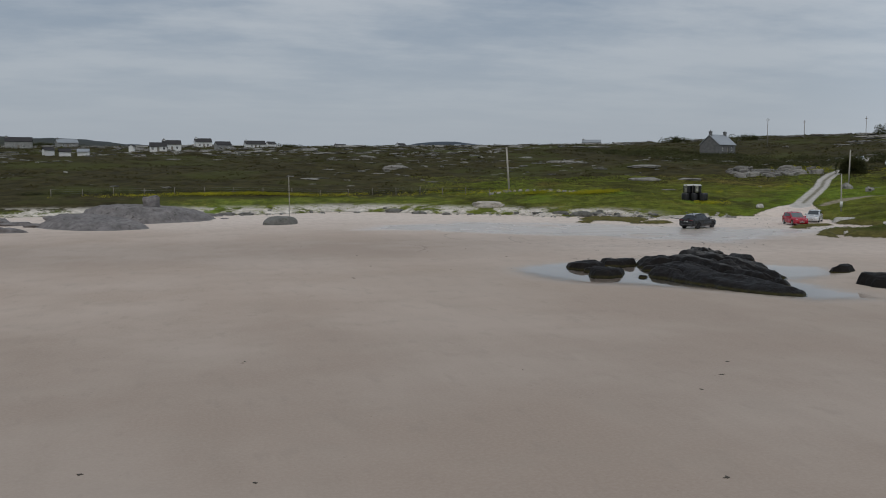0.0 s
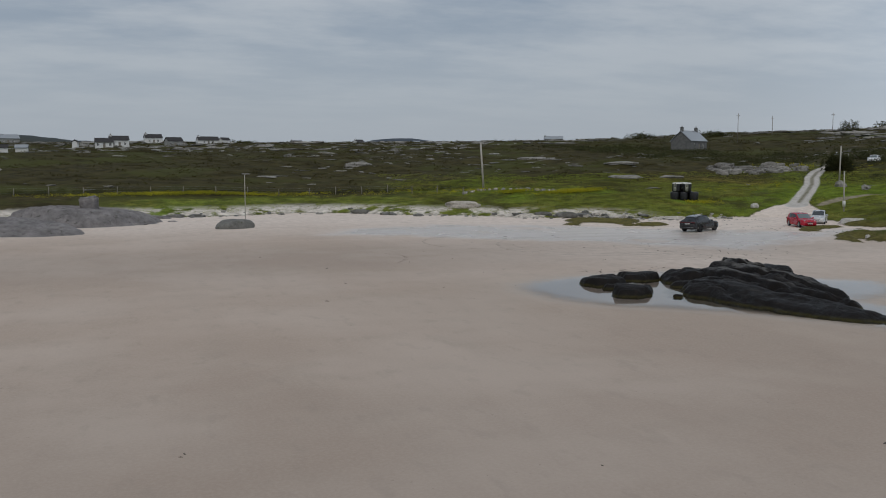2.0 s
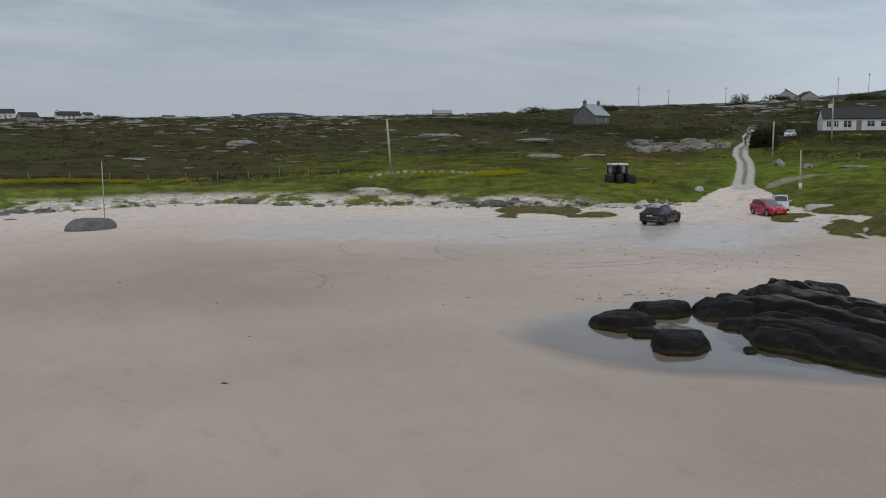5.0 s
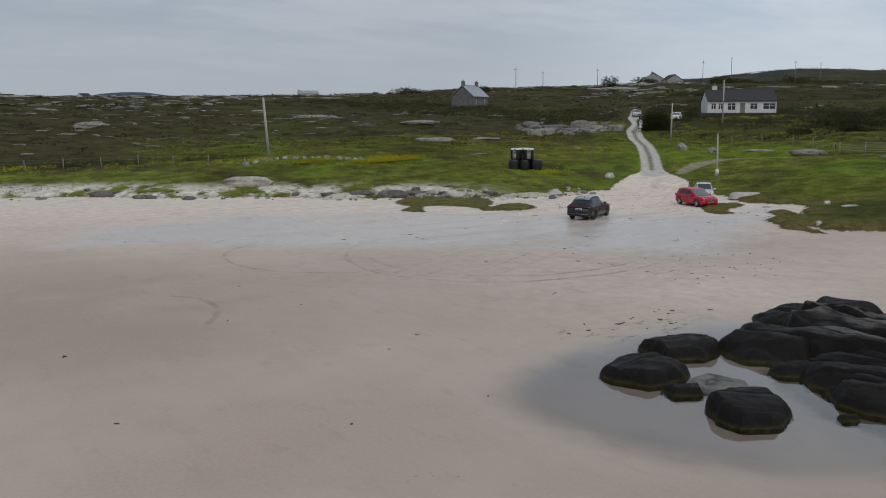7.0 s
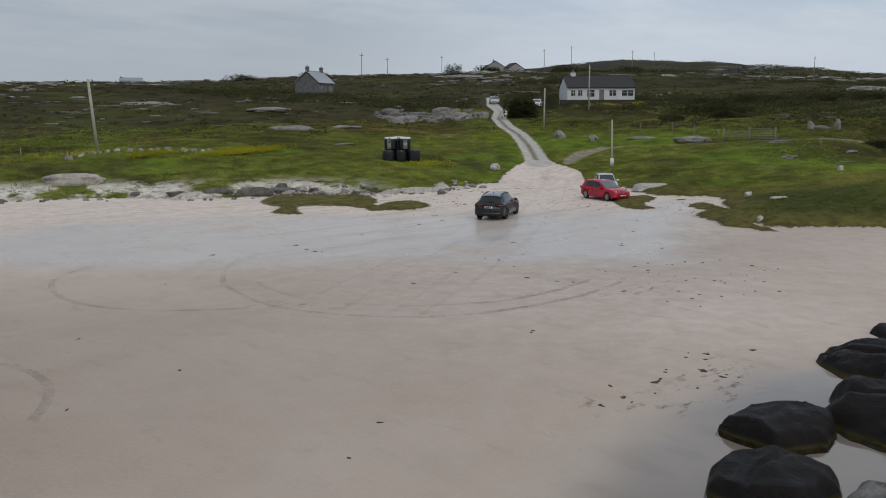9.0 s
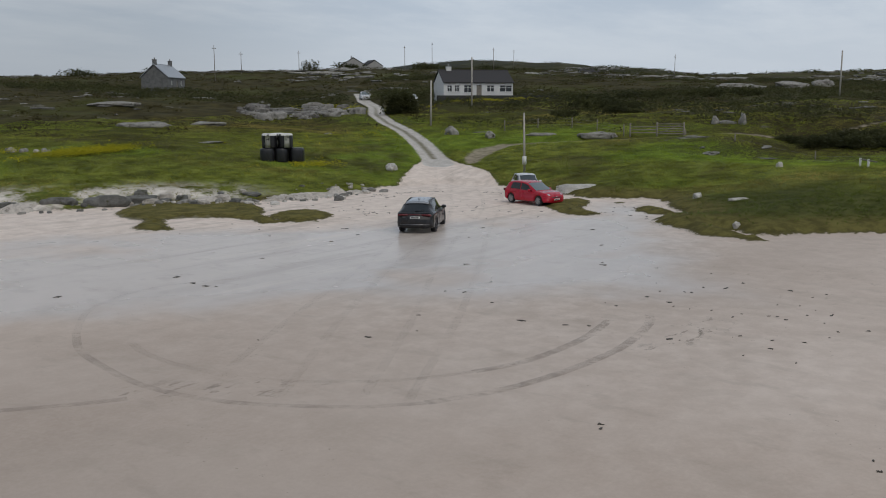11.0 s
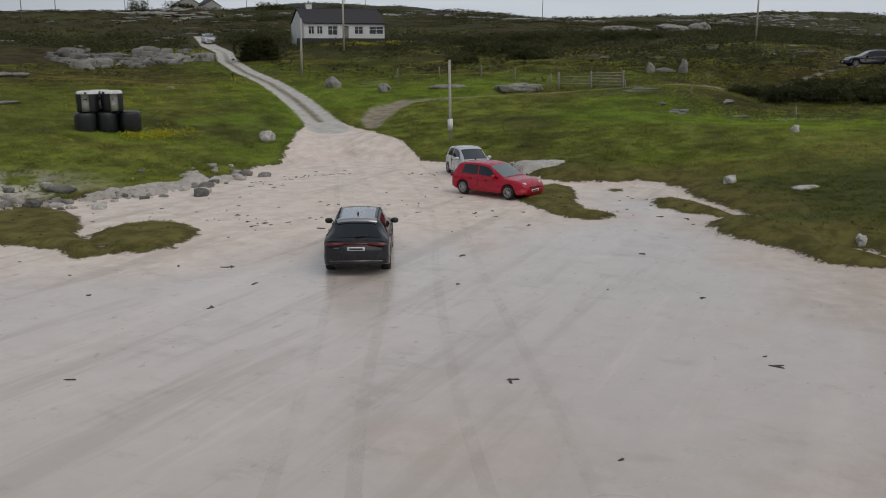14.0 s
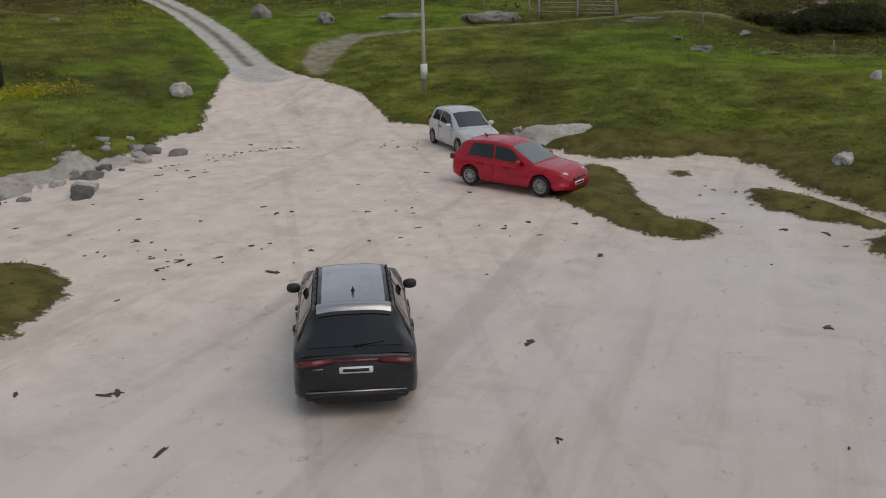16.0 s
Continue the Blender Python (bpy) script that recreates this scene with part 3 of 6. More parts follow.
# far hills: x, y, height, spread along x, spread along y
HILLS = [(300, 310, 5.5, 110, 110), (-260, 1100, 17, 150, 160), (-90, 1300, 11, 130, 200), (620, 2300, 46, 190, 260), (240, 2500, 22, 240, 300), (1000, 700, 42, 235, 260), (760, 420, 16, 140, 120), (640, 130, 12, 240, 120), (1000, 20, 18, 300, 140), (700, 1500, 14, 500, 300)]


def terrain(px, py):
    """Ground height, signed shore distance and islet mask."""
    land = signed(px, py, LAND)
    isle = np.full(px.shape, -1e9)
    near = (px > 44) & (px < 80) & (py > 73) & (py < 112)
    if near.any():
        for poly in ISLES:
            isle[near] = np.maximum(isle[near], signed(px[near], py[near], poly))
    d = np.maximum(land, 0)
    z = 18 * (1 - np.exp(-d / 220)) + 1.2 * (1 - np.exp(-d / 9))
    for hx, hy, high, sx, sy in HILLS:
        z = z + high * np.exp(-((px - hx) / sx) ** 2 - ((py - hy) / sy) ** 2) * smooth(60, 200, d)
    lane = np.maximum(within_lane(px, py, LANE), within_lane(px, py, SIDE))
    wild = smooth(3, 60, d) * smooth(0.5, 9, -lane)
    z = z + fbm(px, py, 34, 5, 3) * 1.5 * wild + (np.abs(fbm(px, py, 9, 4, 9)) - 0.2) * 0.9 * wild
    z = z + smooth(300, 800, d) * fbm(px, py, 170, 5, 5) * 10
    z = z + 0.22 * smooth(-0.1, 0.7, isle) + 0.22 * smooth(-0.2, 0.8, land) * smooth(0.2, 2.0, -lane) - 0.12 * smooth(-0.3, 0.6, lane) * smooth(2, 8, d)
    z = z + 0.10 * fbm(px, py, 26, 3, 1) * smooth(2, 14, -land) + 0.03 * fbm(px, py, 2.5, 3, 2) * smooth(0, 4, -land)
    z = z - 1.9 * smooth(89, 80, py) * smooth(4, 30, d) * smooth(84, 98, px) * smooth(126, 115, px)
    pool = signed(px, py, POOL)
    z = z - 0.16 * smooth(-2.2, 1.6, pool)
    return z, land, isle, lane, pool


def ground_z(x, y):
    return float(terrain(np.array([float(x)]), np.array([float(y)]))[0][0])


def spread(lo, hi, step, far_lo, far_hi, grow):
    axis = list(np.arange(lo, hi, step))
    for sign, stop, at in ((1, far_hi, axis[-1]), (-1, far_lo, axis[0])):
        s, v = step, at
        while sign * (stop - v) > 0:
            s = s * grow
            v = v + sign * s
            axis.append(v)
    return np.array(sorted(axis))


def mesh_of(name, verts, faces, mat, smooth_faces=True):
    me = bpy.data.meshes.new(name)
    verts, faces = np.asarray(verts, np.float32), np.asarray(faces, np.int32)
    me.vertices.add(len(verts))
    me.vertices.foreach_set("co", verts.ravel())
    me.loops.add(faces.size)
    me.loops.foreach_set("vertex_index", faces.ravel())
    me.polygons.add(len(faces))
    me.polygons.foreach_set("loop_start", np.arange(0, faces.size, faces.shape[1], dtype=np.int32))
    me.polygons.foreach_set("use_smooth", np.full(len(faces), smooth_faces))
    me.update(calc_edges=True)
    me.validate()
    me.materials.append(mat)
    return me


gx, gy = spread(-14, 112, 0.5, -4700, 4700, 1.055), spread(18, 152, 0.5, -1500, 4700, 1.055)
GX, GY = np.meshgrid(gx, gy)
GZ, g_land, g_isle, g_lane, g_pool = terrain(GX, GY)
nx, ny = len(gx), len(gy)
first = (np.arange(ny - 1)[:, None] * nx + np.arange(nx - 1)[None, :]).ravel()
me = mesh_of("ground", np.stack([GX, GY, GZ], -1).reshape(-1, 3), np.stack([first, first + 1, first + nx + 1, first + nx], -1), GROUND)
centre = within_lane(GX, GY, [(x, y, 0.34) for x, y, _ in LANE[1:]])
for key, values in (("land", np.minimum(np.maximum(g_land, g_isle), -within_lane(GX, GY, FAN))), ("isle", smooth(-0.4, 0.2, g_isle)), ("wet", signed(GX, GY, WET)), ("pool", g_pool), ("road", within_lane(GX, GY, LANE)), ("verge", centre), ("dirt", within_lane(GX, GY, SIDE)), ("churn", within_lane(GX, GY, [(31.6, 59.2, 0.5), (33.2, 58.0, 0.6), (35.6, 58.2, 1.0), (37.6, 58.9, 0.4)])), ("scuff", np.maximum(within_lane(GX, GY, [(31.8, 74.8, 0.3), (33.0, 73.0, 0.4), (34.4, 71.8, 0.2)]), within_lane(GX, GY, [(46.4, 66.4, 0.3), (45.0, 66.4, 0.6), (43.6, 66.3, 0.3), (42.2, 66.6, 0.1)]))), ("algae", within_lane(GX, GY, [(33.9, 51.9, 0.5), (32.9, 50.0, 0.9), (32.2, 48.6, 0.9), (32.4, 46.8, 1.1), (34.5, 42.0, 0.9)]))):
    me.attributes.new(key, "FLOAT", "POINT").data.foreach_set("value", values.ravel().astype(np.float32))
tagged(new("ground", me), "pale beach sand rising to rough green pasture and heath", "ground", kind="structure")


# ---- builders ----


def part(name, bm, mat, parent, label="", smooth_faces=True, loc=None):
    """One mesh object under a thing or a part (or at top level when parent is None)."""
    me = bpy.data.meshes.new(name)
    bm.normal_update()
    for f in bm.faces:
        f.smooth = smooth_faces
    bm.to_mesh(me)
    bm.free()
    me.materials.append(mat)
    ob = new(name, me)
    ob.parent = parent
    if loc is not None:
        ob.matrix_basis = loc
    if label:
        tagged(ob, label)
    return ob


def thing(name, m, label, category, group=""):
    ob = new(name)
    ob.empty_display_size = 0.2
    ob.matrix_basis = m
    return tagged(ob, label, category, group)


def box(bm, x0, x1, y0, y1, z0, z1, bevel=0.0):
    made = bmesh.ops.create_cube(bm, size=1.0)["verts"]
    for v in made:
        v.co = ((x0 + x1) / 2 + v.co.x * (x1 - x0), (y0 + y1) / 2 + v.co.y * (y1 - y0), (z0 + z1) / 2 + v.co.z * (z1 - z0))
    if bevel:
        bmesh.ops.bevel(bm, geom=list({e for v in made for e in v.link_edges}), offset=bevel, segments=2, affect="EDGES")
    return bm


def tube(bm, a, b, r0, r1=None, sides=10):
    a, b = Vector(a), Vector(b)
    r1 = r0 if r1 is None else r1
    turn = (b - a).to_track_quat("Z", "Y").to_matrix().to_4x4()
    bmesh.ops.create_cone(bm, cap_ends=True, segments=sides, radius1=r0, radius2=r1, depth=(b - a).length, matrix=Matrix.Translation((a + b) / 2) @ turn)
    return bm


def prism(bm, outline, axis_lo, axis_hi, axis="y"):
    """An outline in the plane across an axis, drawn out along it."""
    def co(p, s):
        return (p[0], s, p[1]) if axis == "y" else (s, p[0], p[1]) if axis == "x" else (p[0], p[1], s)
    lo = [bm.verts.new(co(p, axis_lo)) for p in outline]
    hi = [bm.verts.new(co(p, axis_hi)) for p in outline]
    n = len(outline)
    bm.faces.new(lo), bm.faces.new(hi[::-1])
    for i in range(n):
        bm.faces.new((lo[i], hi[i], hi[(i + 1) % n], lo[(i + 1) % n]))
    bmesh.ops.recalc_face_normals(bm, faces=bm.faces)
    return bm


def boulder_mesh(bm, length, width, height, seed, rough=0.18, detail=3, strata=0.0, point=0.0, m=None, sunk=0.3, square=0.8):
    """A weathered rock: an uneven lump with a flat sunk base; strata cut grooves along it, point narrows its far end."""
    rnd = random.Random(seed)
    off = Vector((rnd.uniform(-50, 50), rnd.uniform(-50, 50), rnd.uniform(-50, 50)))
    made = bmesh.ops.create_icosphere(bm, subdivisions=detail, radius=1.0)["verts"]
    spots = []
    for v in made:
        p = v.co.copy()
        sq = Vector([math.copysign(abs(c) ** square, c) for c in p])
        lump = noise.fractal(p * 1.1 + off, 1.0, 2.0, 4) * rough * 1.6 + noise.ridged_multi_fractal(p * 1.7 + off, 1.0, 2.0, 3, 1.0, 2.0) * rough * 0.25
        q = sq * (1 + lump)
        if strata:
            q.z += strata * (abs(math.sin(3.1 * (q.y + 0.25 * q.z) * math.pi + off.x + 0.8 * noise.noise(p * 1.5 + off))) - 0.6)
            q.y += strata * 0.4 * math.sin(7 * q.z + off.y)
        spots.append(q)
    reach = [max(abs(q[i]) for q in spots) for i in range(2)] + [max(q.z for q in spots)]
    for v, q in zip(made, spots):
        x = q.x / reach[0]
        thin = 1 - point * max(0, x) ** 1.3
        q = Vector((x * length / 2, q.y / reach[1] * width / 2 * thin, q.z / reach[2] * height * (1 - 0.75 * point * max(0, x))))
        q.z = max(q.z, -sunk)
        v.co = (m @ q) if m else q
    return bm


def rock(name, x, y, length, width, height, turn, seed, mat, label, category="rock", group="", rough=0.18, detail=3, strata=0.0, point=0.0, z=None, sunk=0.3, square=0.8):
    bm = boulder_mesh(bmesh.new(), length, width, height, seed, rough, detail, strata, point, sunk=sunk, square=square)
    ob = part(name, bm, mat, None, "", True, pose(x, y, ground_z(x, y) if z is None else z, 0, 0, turn))
    return tagged(ob, label, category, group)

# ---- rocks on the sand ----
wx, wy = np.meshgrid(np.arange(18.0, 56.0, 0.5), np.arange(30.0, 66.0, 0.5))
near = signed(wx, wy, POOL)
cells = [(j, i) for j in range(wx.shape[0] - 1) for i in range(wx.shape[1] - 1) if near[j:j + 2, i:i + 2].min() > -3.2]
index = {}
quads = [[index.setdefault(p, len(index)) for p in ((j, i), (j, i + 1), (j + 1, i + 1), (j + 1, i))] for j, i in cells]
me = mesh_of("water", [(wx[p], wy[p], 0.0) for p in index], quads, WATER)
me.attributes.new("depth", "FLOAT", "POINT").data.foreach_set("value", np.array([near[p] for p in index], np.float32))
pool_water = new("water", me)
pool_water.matrix_basis = pose(0, 0, -0.06)
tagged(pool_water, "still shallow tide pool on sand, reflecting grey sky", "water", kind="structure")

ROCK_LABEL = "wet black bedrock rising from a tide pool"


def ledge_mesh(name, outline, mat, height, slope=(0.0, 0.0), edge=0.45, grain=0.0, groove=0.0, seed=0, step=0.11, rounding=2, x0=0.0, y0=0.0, lumps=0.24):
    """A sea-worn rock over a closed outline: steep rounded flanks, a leaning top, and grooves along the bearing grain."""
    line = rounded(outline, rounding)
    xs, ys = [p[0] for p in line], [p[1] for p in line]
    qx, qy = np.meshgrid(np.arange(min(xs) - 0.5, max(xs) + 0.5, step), np.arange(min(ys) - 0.5, max(ys) + 0.5, step))
    wob = 0.45 * min(1.0, edge * 2)
    inner = signed(qx + wob * fbm(qx, qy, 0.8, 4, seed), qy + wob * fbm(qx, qy, 0.8, 4, seed + 5), line)
    cx, cy = sum(xs) / len(xs), sum(ys) / len(ys)
    c, w = math.cos(radians(grain)), math.sin(radians(grain))
    across, down = -w * qx + c * qy, c * qx + w * qy
    bend = 0.7 * fbm(qx, qy, 3.5, 3, seed + 2)
    crease = np.exp(-(value_noise(across * 0.8 + bend, down * 0.11, seed + 8) / 0.055) ** 2) + 0.5 * np.exp(-(value_noise(across * 1.9 + bend, down * 0.22, seed + 9) / 0.07) ** 2)
    wide, long = across - (-w * cx + c * cy), down - (c * cx + w * cy)
    pick = random.Random(seed * 7 + 1)
    half = max(0.6, 0.5 * (wide[inner > 0].max() - wide[inner > 0].min()))
    facet = np.full(qx.shape, 1.25)
    for side in (-1, 1):
        facet = np.minimum(facet, 1.05 + pick.uniform(0, 0.15) - side * wide / half * pick.uniform(0.15, 0.5))
    for _ in range(3):
        turn = pick.uniform(0, 6.28)
        facet = np.minimum(facet, 1.02 + pick.uniform(0, 0.2) + (wide / half * math.cos(turn) + 0.5 * long / half * math.sin(turn)) * pick.uniform(0.3, 0.75))
    facet = np.maximum(0.45, facet) if lumps >= 0.2 else 1.0 + 0 * facet
    top = np.maximum(0.08, height + slope[0] * (qx - cx) + slope[1] * (qy - cy)) * (facet + lumps * fbm(qx, qy, 1.6 if lumps >= 0.2 else 5.0, 3, seed + 3)) * (1 - groove * np.minimum(1, crease)) + 0.06 * fbm(qx, qy, 0.5, 3, seed + 4)
    f = np.clip(inner / edge, -1, 1)
    rise = np.where(f > 0, np.clip(1.15 * f, 0, 1) ** 0.55 if lumps >= 0.2 else (1 - np.abs(1 - f) ** 2.2) ** 1.1, 0)
    z = np.where(f > 0, -0.12 + (top + 0.12) * rise, -0.12 + 0.6 * f)
    keep = inner > -0.3
    full = keep[:-1, :-1] & keep[1:, :-1] & keep[:-1, 1:] & keep[1:, 1:]
    index = -np.ones(qx.shape, int)
    rows, cols = np.nonzero(full)
    used = np.zeros(qx.shape, bool)
    for a, b in ((0, 0), (0, 1), (1, 0), (1, 1)):
        used[rows + a, cols + b] = True
    index[used] = np.arange(used.sum())
    quads = np.stack([index[rows, cols], index[rows, cols + 1], index[rows + 1, cols + 1], index[rows + 1, cols]], -1)
    return mesh_of(name, np.stack([qx[used] - x0, qy[used] - y0, z[used]], -1), quads, mat)


reef = thing("bedrock_reef", pose(37, 48, 0), "long black bedrock reef with parallel ridges, standing in a tide pool", "rock")
# ridges: outline, height, lean of the top, rounding of the flanks, bearing of the grooves
for k, (outline, height, slope, edge, grain, groove) in enumerate([
        ([(35.5, 55.3), (34.5, 54.8), (34.0, 53.9), (33.8, 53.0), (34.6, 52.7), (35.7, 51.8), (36.6, 52.4), (36.6, 54.2)], 0.58, (0.10, 0.0), 0.75, -70, 0.5),
        ([(37.4, 55.4), (36.2, 55.5), (35.3, 54.8), (35.4, 53.2), (35.6, 50.0), (35.9, 46.0), (36.6, 42.0), (37.5, 42.0), (38.0, 47.0), (38.2, 52.0)], 0.86, (0.0, 0.06), 0.8, -86, 0.7),
        ([(39.0, 54.6), (37.6, 55.0), (36.9, 53.4), (37.0, 49.0), (37.2, 45.0), (37.9, 41.5), (38.6, 42.5), (39.2, 48.0), (39.6, 52.5)], 0.95, (0.02, 0.06), 0.6, -88, 0.7),
        ([(41.2, 57.0), (39.6, 57.2), (38.6, 56.4), (38.6, 54.6), (39.2, 51.0), (39.4, 47.0), (40.0, 44.5), (41.0, 48.0), (41.8, 52.0), (42.0, 55.4)], 0.62, (-0.03, 0.05), 0.75, -84, 0.6),
        ([(34.6, 52.0), (33.6, 51.2), (33.1, 49.6), (32.6, 47.6), (32.7, 45.6), (33.4, 43.2), (34.3, 40.8), (35.5, 38.7), (37.0, 38.3), (37.2, 41.0), (36.8, 45.0), (36.4, 50.0), (35.8, 51.6)], 0.62, (0.08, 0.075), 0.9, -80, 0.8),
        ([(33.8, 52.1), (33.3, 51.6), (33.9, 50.8), (35.4, 50.2), (35.8, 51.0), (34.8, 51.7)], 0.34, (0.05, 0.0), 0.35, -40, 0.5),
        ([(33.2, 49.6), (32.4, 49.0), (32.2, 48.0), (33.0, 46.8), (34.4, 47.2), (34.4, 48.8)], 0.5, (0.10, 0.0), 0.45, -60, 0.6),
        ([(44.4, 57.3), (43.3, 57.2), (42.6, 55.9), (42.9, 54.3), (43.8, 54.2), (44.6, 55.6)], 0.32, (-0.05, 0.0), 0.35, -70, 0.5)]):
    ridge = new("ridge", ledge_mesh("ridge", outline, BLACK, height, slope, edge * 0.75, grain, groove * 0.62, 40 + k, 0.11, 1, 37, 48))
    ridge.parent = reef
for k, (name, outline, height, slope, edge, grain, label) in enumerate([
        ("black_rock", [(28.9, 54.7), (28.8, 53.8), (29.3, 53.0), (30.5, 52.8), (31.4, 53.3), (31.5, 54.4), (30.4, 55.3)], 0.42, (0.10, -0.02), 0.42, 10, "wedge-shaped wet black boulder standing in a tide pool"),
        ("black_rock", [(32.2, 56.3), (31.9, 54.9), (33.0, 54.1), (34.2, 54.4), (34.7, 55.3), (33.7, 56.4)], 0.42, (0.0, 0.03), 0.36, -20, "blocky wet black boulder at the pool's edge"),
        ("black_rock", [(29.2, 50.9), (28.5, 49.9), (28.5, 49.2), (29.4, 48.7), (30.5, 49.0), (31.3, 50.2), (30.8, 51.1)], 0.44, (-0.04, 0.04), 0.36, -35, "angular wet black boulder reflected in a tide pool"),
        ("flat_rock", [(30.6, 52.8), (31.6, 52.9), (31.9, 51.6), (31.4, 50.9), (30.4, 51.2), (30.1, 52.1)], 0.12, (0.05, 0.0), 0.4, -40, "low flat grey-topped rock between black boulders"),
        ("small_rock", [(29.4, 52.6), (29.1, 52.0), (29.9, 51.5), (30.4, 52.0)], 0.22, (0.0, 0.0), 0.25, 0, "small dark rock awash in a tide pool"),
        ("small_rock", [(31.35, 48.35), (31.1, 48.0), (31.6, 47.75), (31.9, 48.05)], 0.10, (0.0, 0.0), 0.15, 0, "small dark rock awash in a tide pool"),
        ("black_rock", [(45.2, 47.6), (44.9, 46.8), (45.9, 46.4), (46.8, 46.9), (46.6, 47.6)], 0.42, (0.0, 0.0), 0.4, 20, ROCK_LABEL),
        ("black_rock", [(42.2, 41.4), (42.0, 39.6), (43.4, 38.4), (45.0, 39.2), (44.9, 41.0), (43.6, 41.8)], 0.75, (0.0, 0.0), 0.6, -60, ROCK_LABEL)]):
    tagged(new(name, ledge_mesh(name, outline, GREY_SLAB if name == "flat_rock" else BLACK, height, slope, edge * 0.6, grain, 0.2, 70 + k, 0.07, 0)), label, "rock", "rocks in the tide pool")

# ---- granite on the west shore ----
for outline, height, slope, label in [
        ([(-16, 108.5), (-12.5, 102.5), (-8, 99.4), (-3.6, 100.4), (-1.8, 102.6), (-2.6, 106), (-7, 110), (-13, 112)], 1.25, (0.0, 0.08), "broad smooth grey whaleback of granite on the beach"),
        ([(-13, 116), (-9, 112), (-3, 110.6), (2.5, 112.6), (5.6, 117), (5, 122), (0, 125.5), (-8, 124)], 1.75, (-0.08, 0.03), "smooth grey granite hump carrying a square block")]:
    tagged(new("granite_slab", ledge_mesh("granite_slab", outline, WHALEBACK, height, slope, 3.4, -12, 0.16, int(height * 20), 0.2, 1, 0, 0, 0.15)), label, "rock")
bm = box(bmesh.new(), -1.0, 1.0, -0.8, 0.8, -0.5, 1.3, 0.16)
bmesh.ops.subdivide_edges(bm, edges=bm.edges[:], cuts=2, use_grid_fill=True)
for v in bm.verts:
    v.co += noise.noise_vector(v.co * 0.9) * 0.18
tagged(part("granite_block", bm, WHALEBACK, None, "", True, pose(-2.9, 118.6, 1.75, 3, -4, 12)), "square grey granite block perched on a rock slab", "rock")
for k, (x, y, length, width, height, turn) in enumerate([(-13.6, 108.5, 7, 3.4, 0.8, 5), (-17.5, 112, 5, 3, 0.6, 10), (-19.5, 104.5, 4.5, 2.4, 0.6, -5), (-16.6, 99.6, 4.4, 2.4, 0.7, 5), (-13, 117, 6, 4, 1.0, -8), (1.5, 114.6, 4.5, 2.2, 0.5, -20),
                                                         (3.2, 120.4, 3.4, 1.8, 0.5, -10), (6.5, 118.5, 1.7, 0.9, 0.25, 0), (4.6, 124.6, 4, 2, 0.6, -10), (-22, 118, 5, 3, 0.8, 0), (-10.5, 124, 5, 3, 1.1, 0)]):
    rock("shore_slab", x, y, length, width, height, turn, 700 + k, WHALEBACK, "low grey granite ledge rising from white sand", group="ledges round the granite whaleback", rough=0.3, detail=4, strata=0.10, point=0.4, z=-0.12, square=0.75)
rock("beach_boulder", 12.7, 105.2, 4.3, 2.6, 1.0, 8, 23, SHORE, "rounded dark boulder on pale sand beside a thin pole", rough=0.08, detail=4, z=0.0)

# ---- poles ----


def pole(x, y, height, radius, label, lean=(0, 0), tag_at=None, arm=False, box_at=None, category="utility pole"):
    z = ground_z(x, y)
    root = thing("utility_pole", pose(x, y, z, lean[0], lean[1], 0), label, category)
    part("shaft", tube(bmesh.new(), (0, 0, -0.5), (0, 0, height), radius, radius * 0.72, 12), POLE_WOOD, root)
    if tag_at:
        part("marker_plate", box(bmesh.new(), -radius - 0.03, radius + 0.03, -radius - 0.03, radius + 0.03, tag_at - 0.35, tag_at + 0.35, 0.01), WHITE_TAG, root, "white plastic guard plate")
    if arm:
        part("crossarm", box(bmesh.new(), -0.9, 0.9, -0.06, 0.06, height - 0.55, height - 0.42, 0.01), TIMBER, root)
        for s in (-0.75, 0.0, 0.75):
            part("insulator", tube(bmesh.new(), (s, 0, height - 0.42), (s, 0, height - 0.2), 0.05, 0.03, 8), WHITE_TAG, root)
    if box_at:
        part("transformer", box(bmesh.new(), -0.35, 0.35, -0.75, -0.15, box_at - 0.5, box_at + 0.5, 0.05), GREY_WALL, root)
    return root


pole(51.6, 134.0, 7.1, 0.17, "pale leaning timber pole in rough pasture", (0, -4))
pole(14.0, 107.6, 5.7, 0.05, "thin grey marker pole standing in the sand", category="marker pole")
pole(84.8, 96.4, 4.9, 0.10, "grey timber pole with white guard plate beside the lane", (0, -2), tag_at=0.95)
pole(107.5, 123.4, 5.4, 0.13, "grey timber pole beside the gravel lane", (0, 1))
pole(129.5, 132.5, 7.0, 0.13, "tall timber pole in front of the bungalow", box_at=None, arm=False)
pole(156, 88, 6.4, 0.13, "tall timber pole on the heath")

# ---- cars ----


def along(points, u):
    return float(np.interp(u, [p[0] for p in points], [p[1] for p in points]))


def grid_mesh(bm, rows):
    """A sheet of quads through rows of points."""
    made = [[bm.verts.new(p) for p in row] for row in rows]
    for a, b in zip(made, made[1:]):
        for i in range(len(a) - 1):
            bm.faces.new((a[i], a[i + 1], b[i + 1], b[i]))
    return made


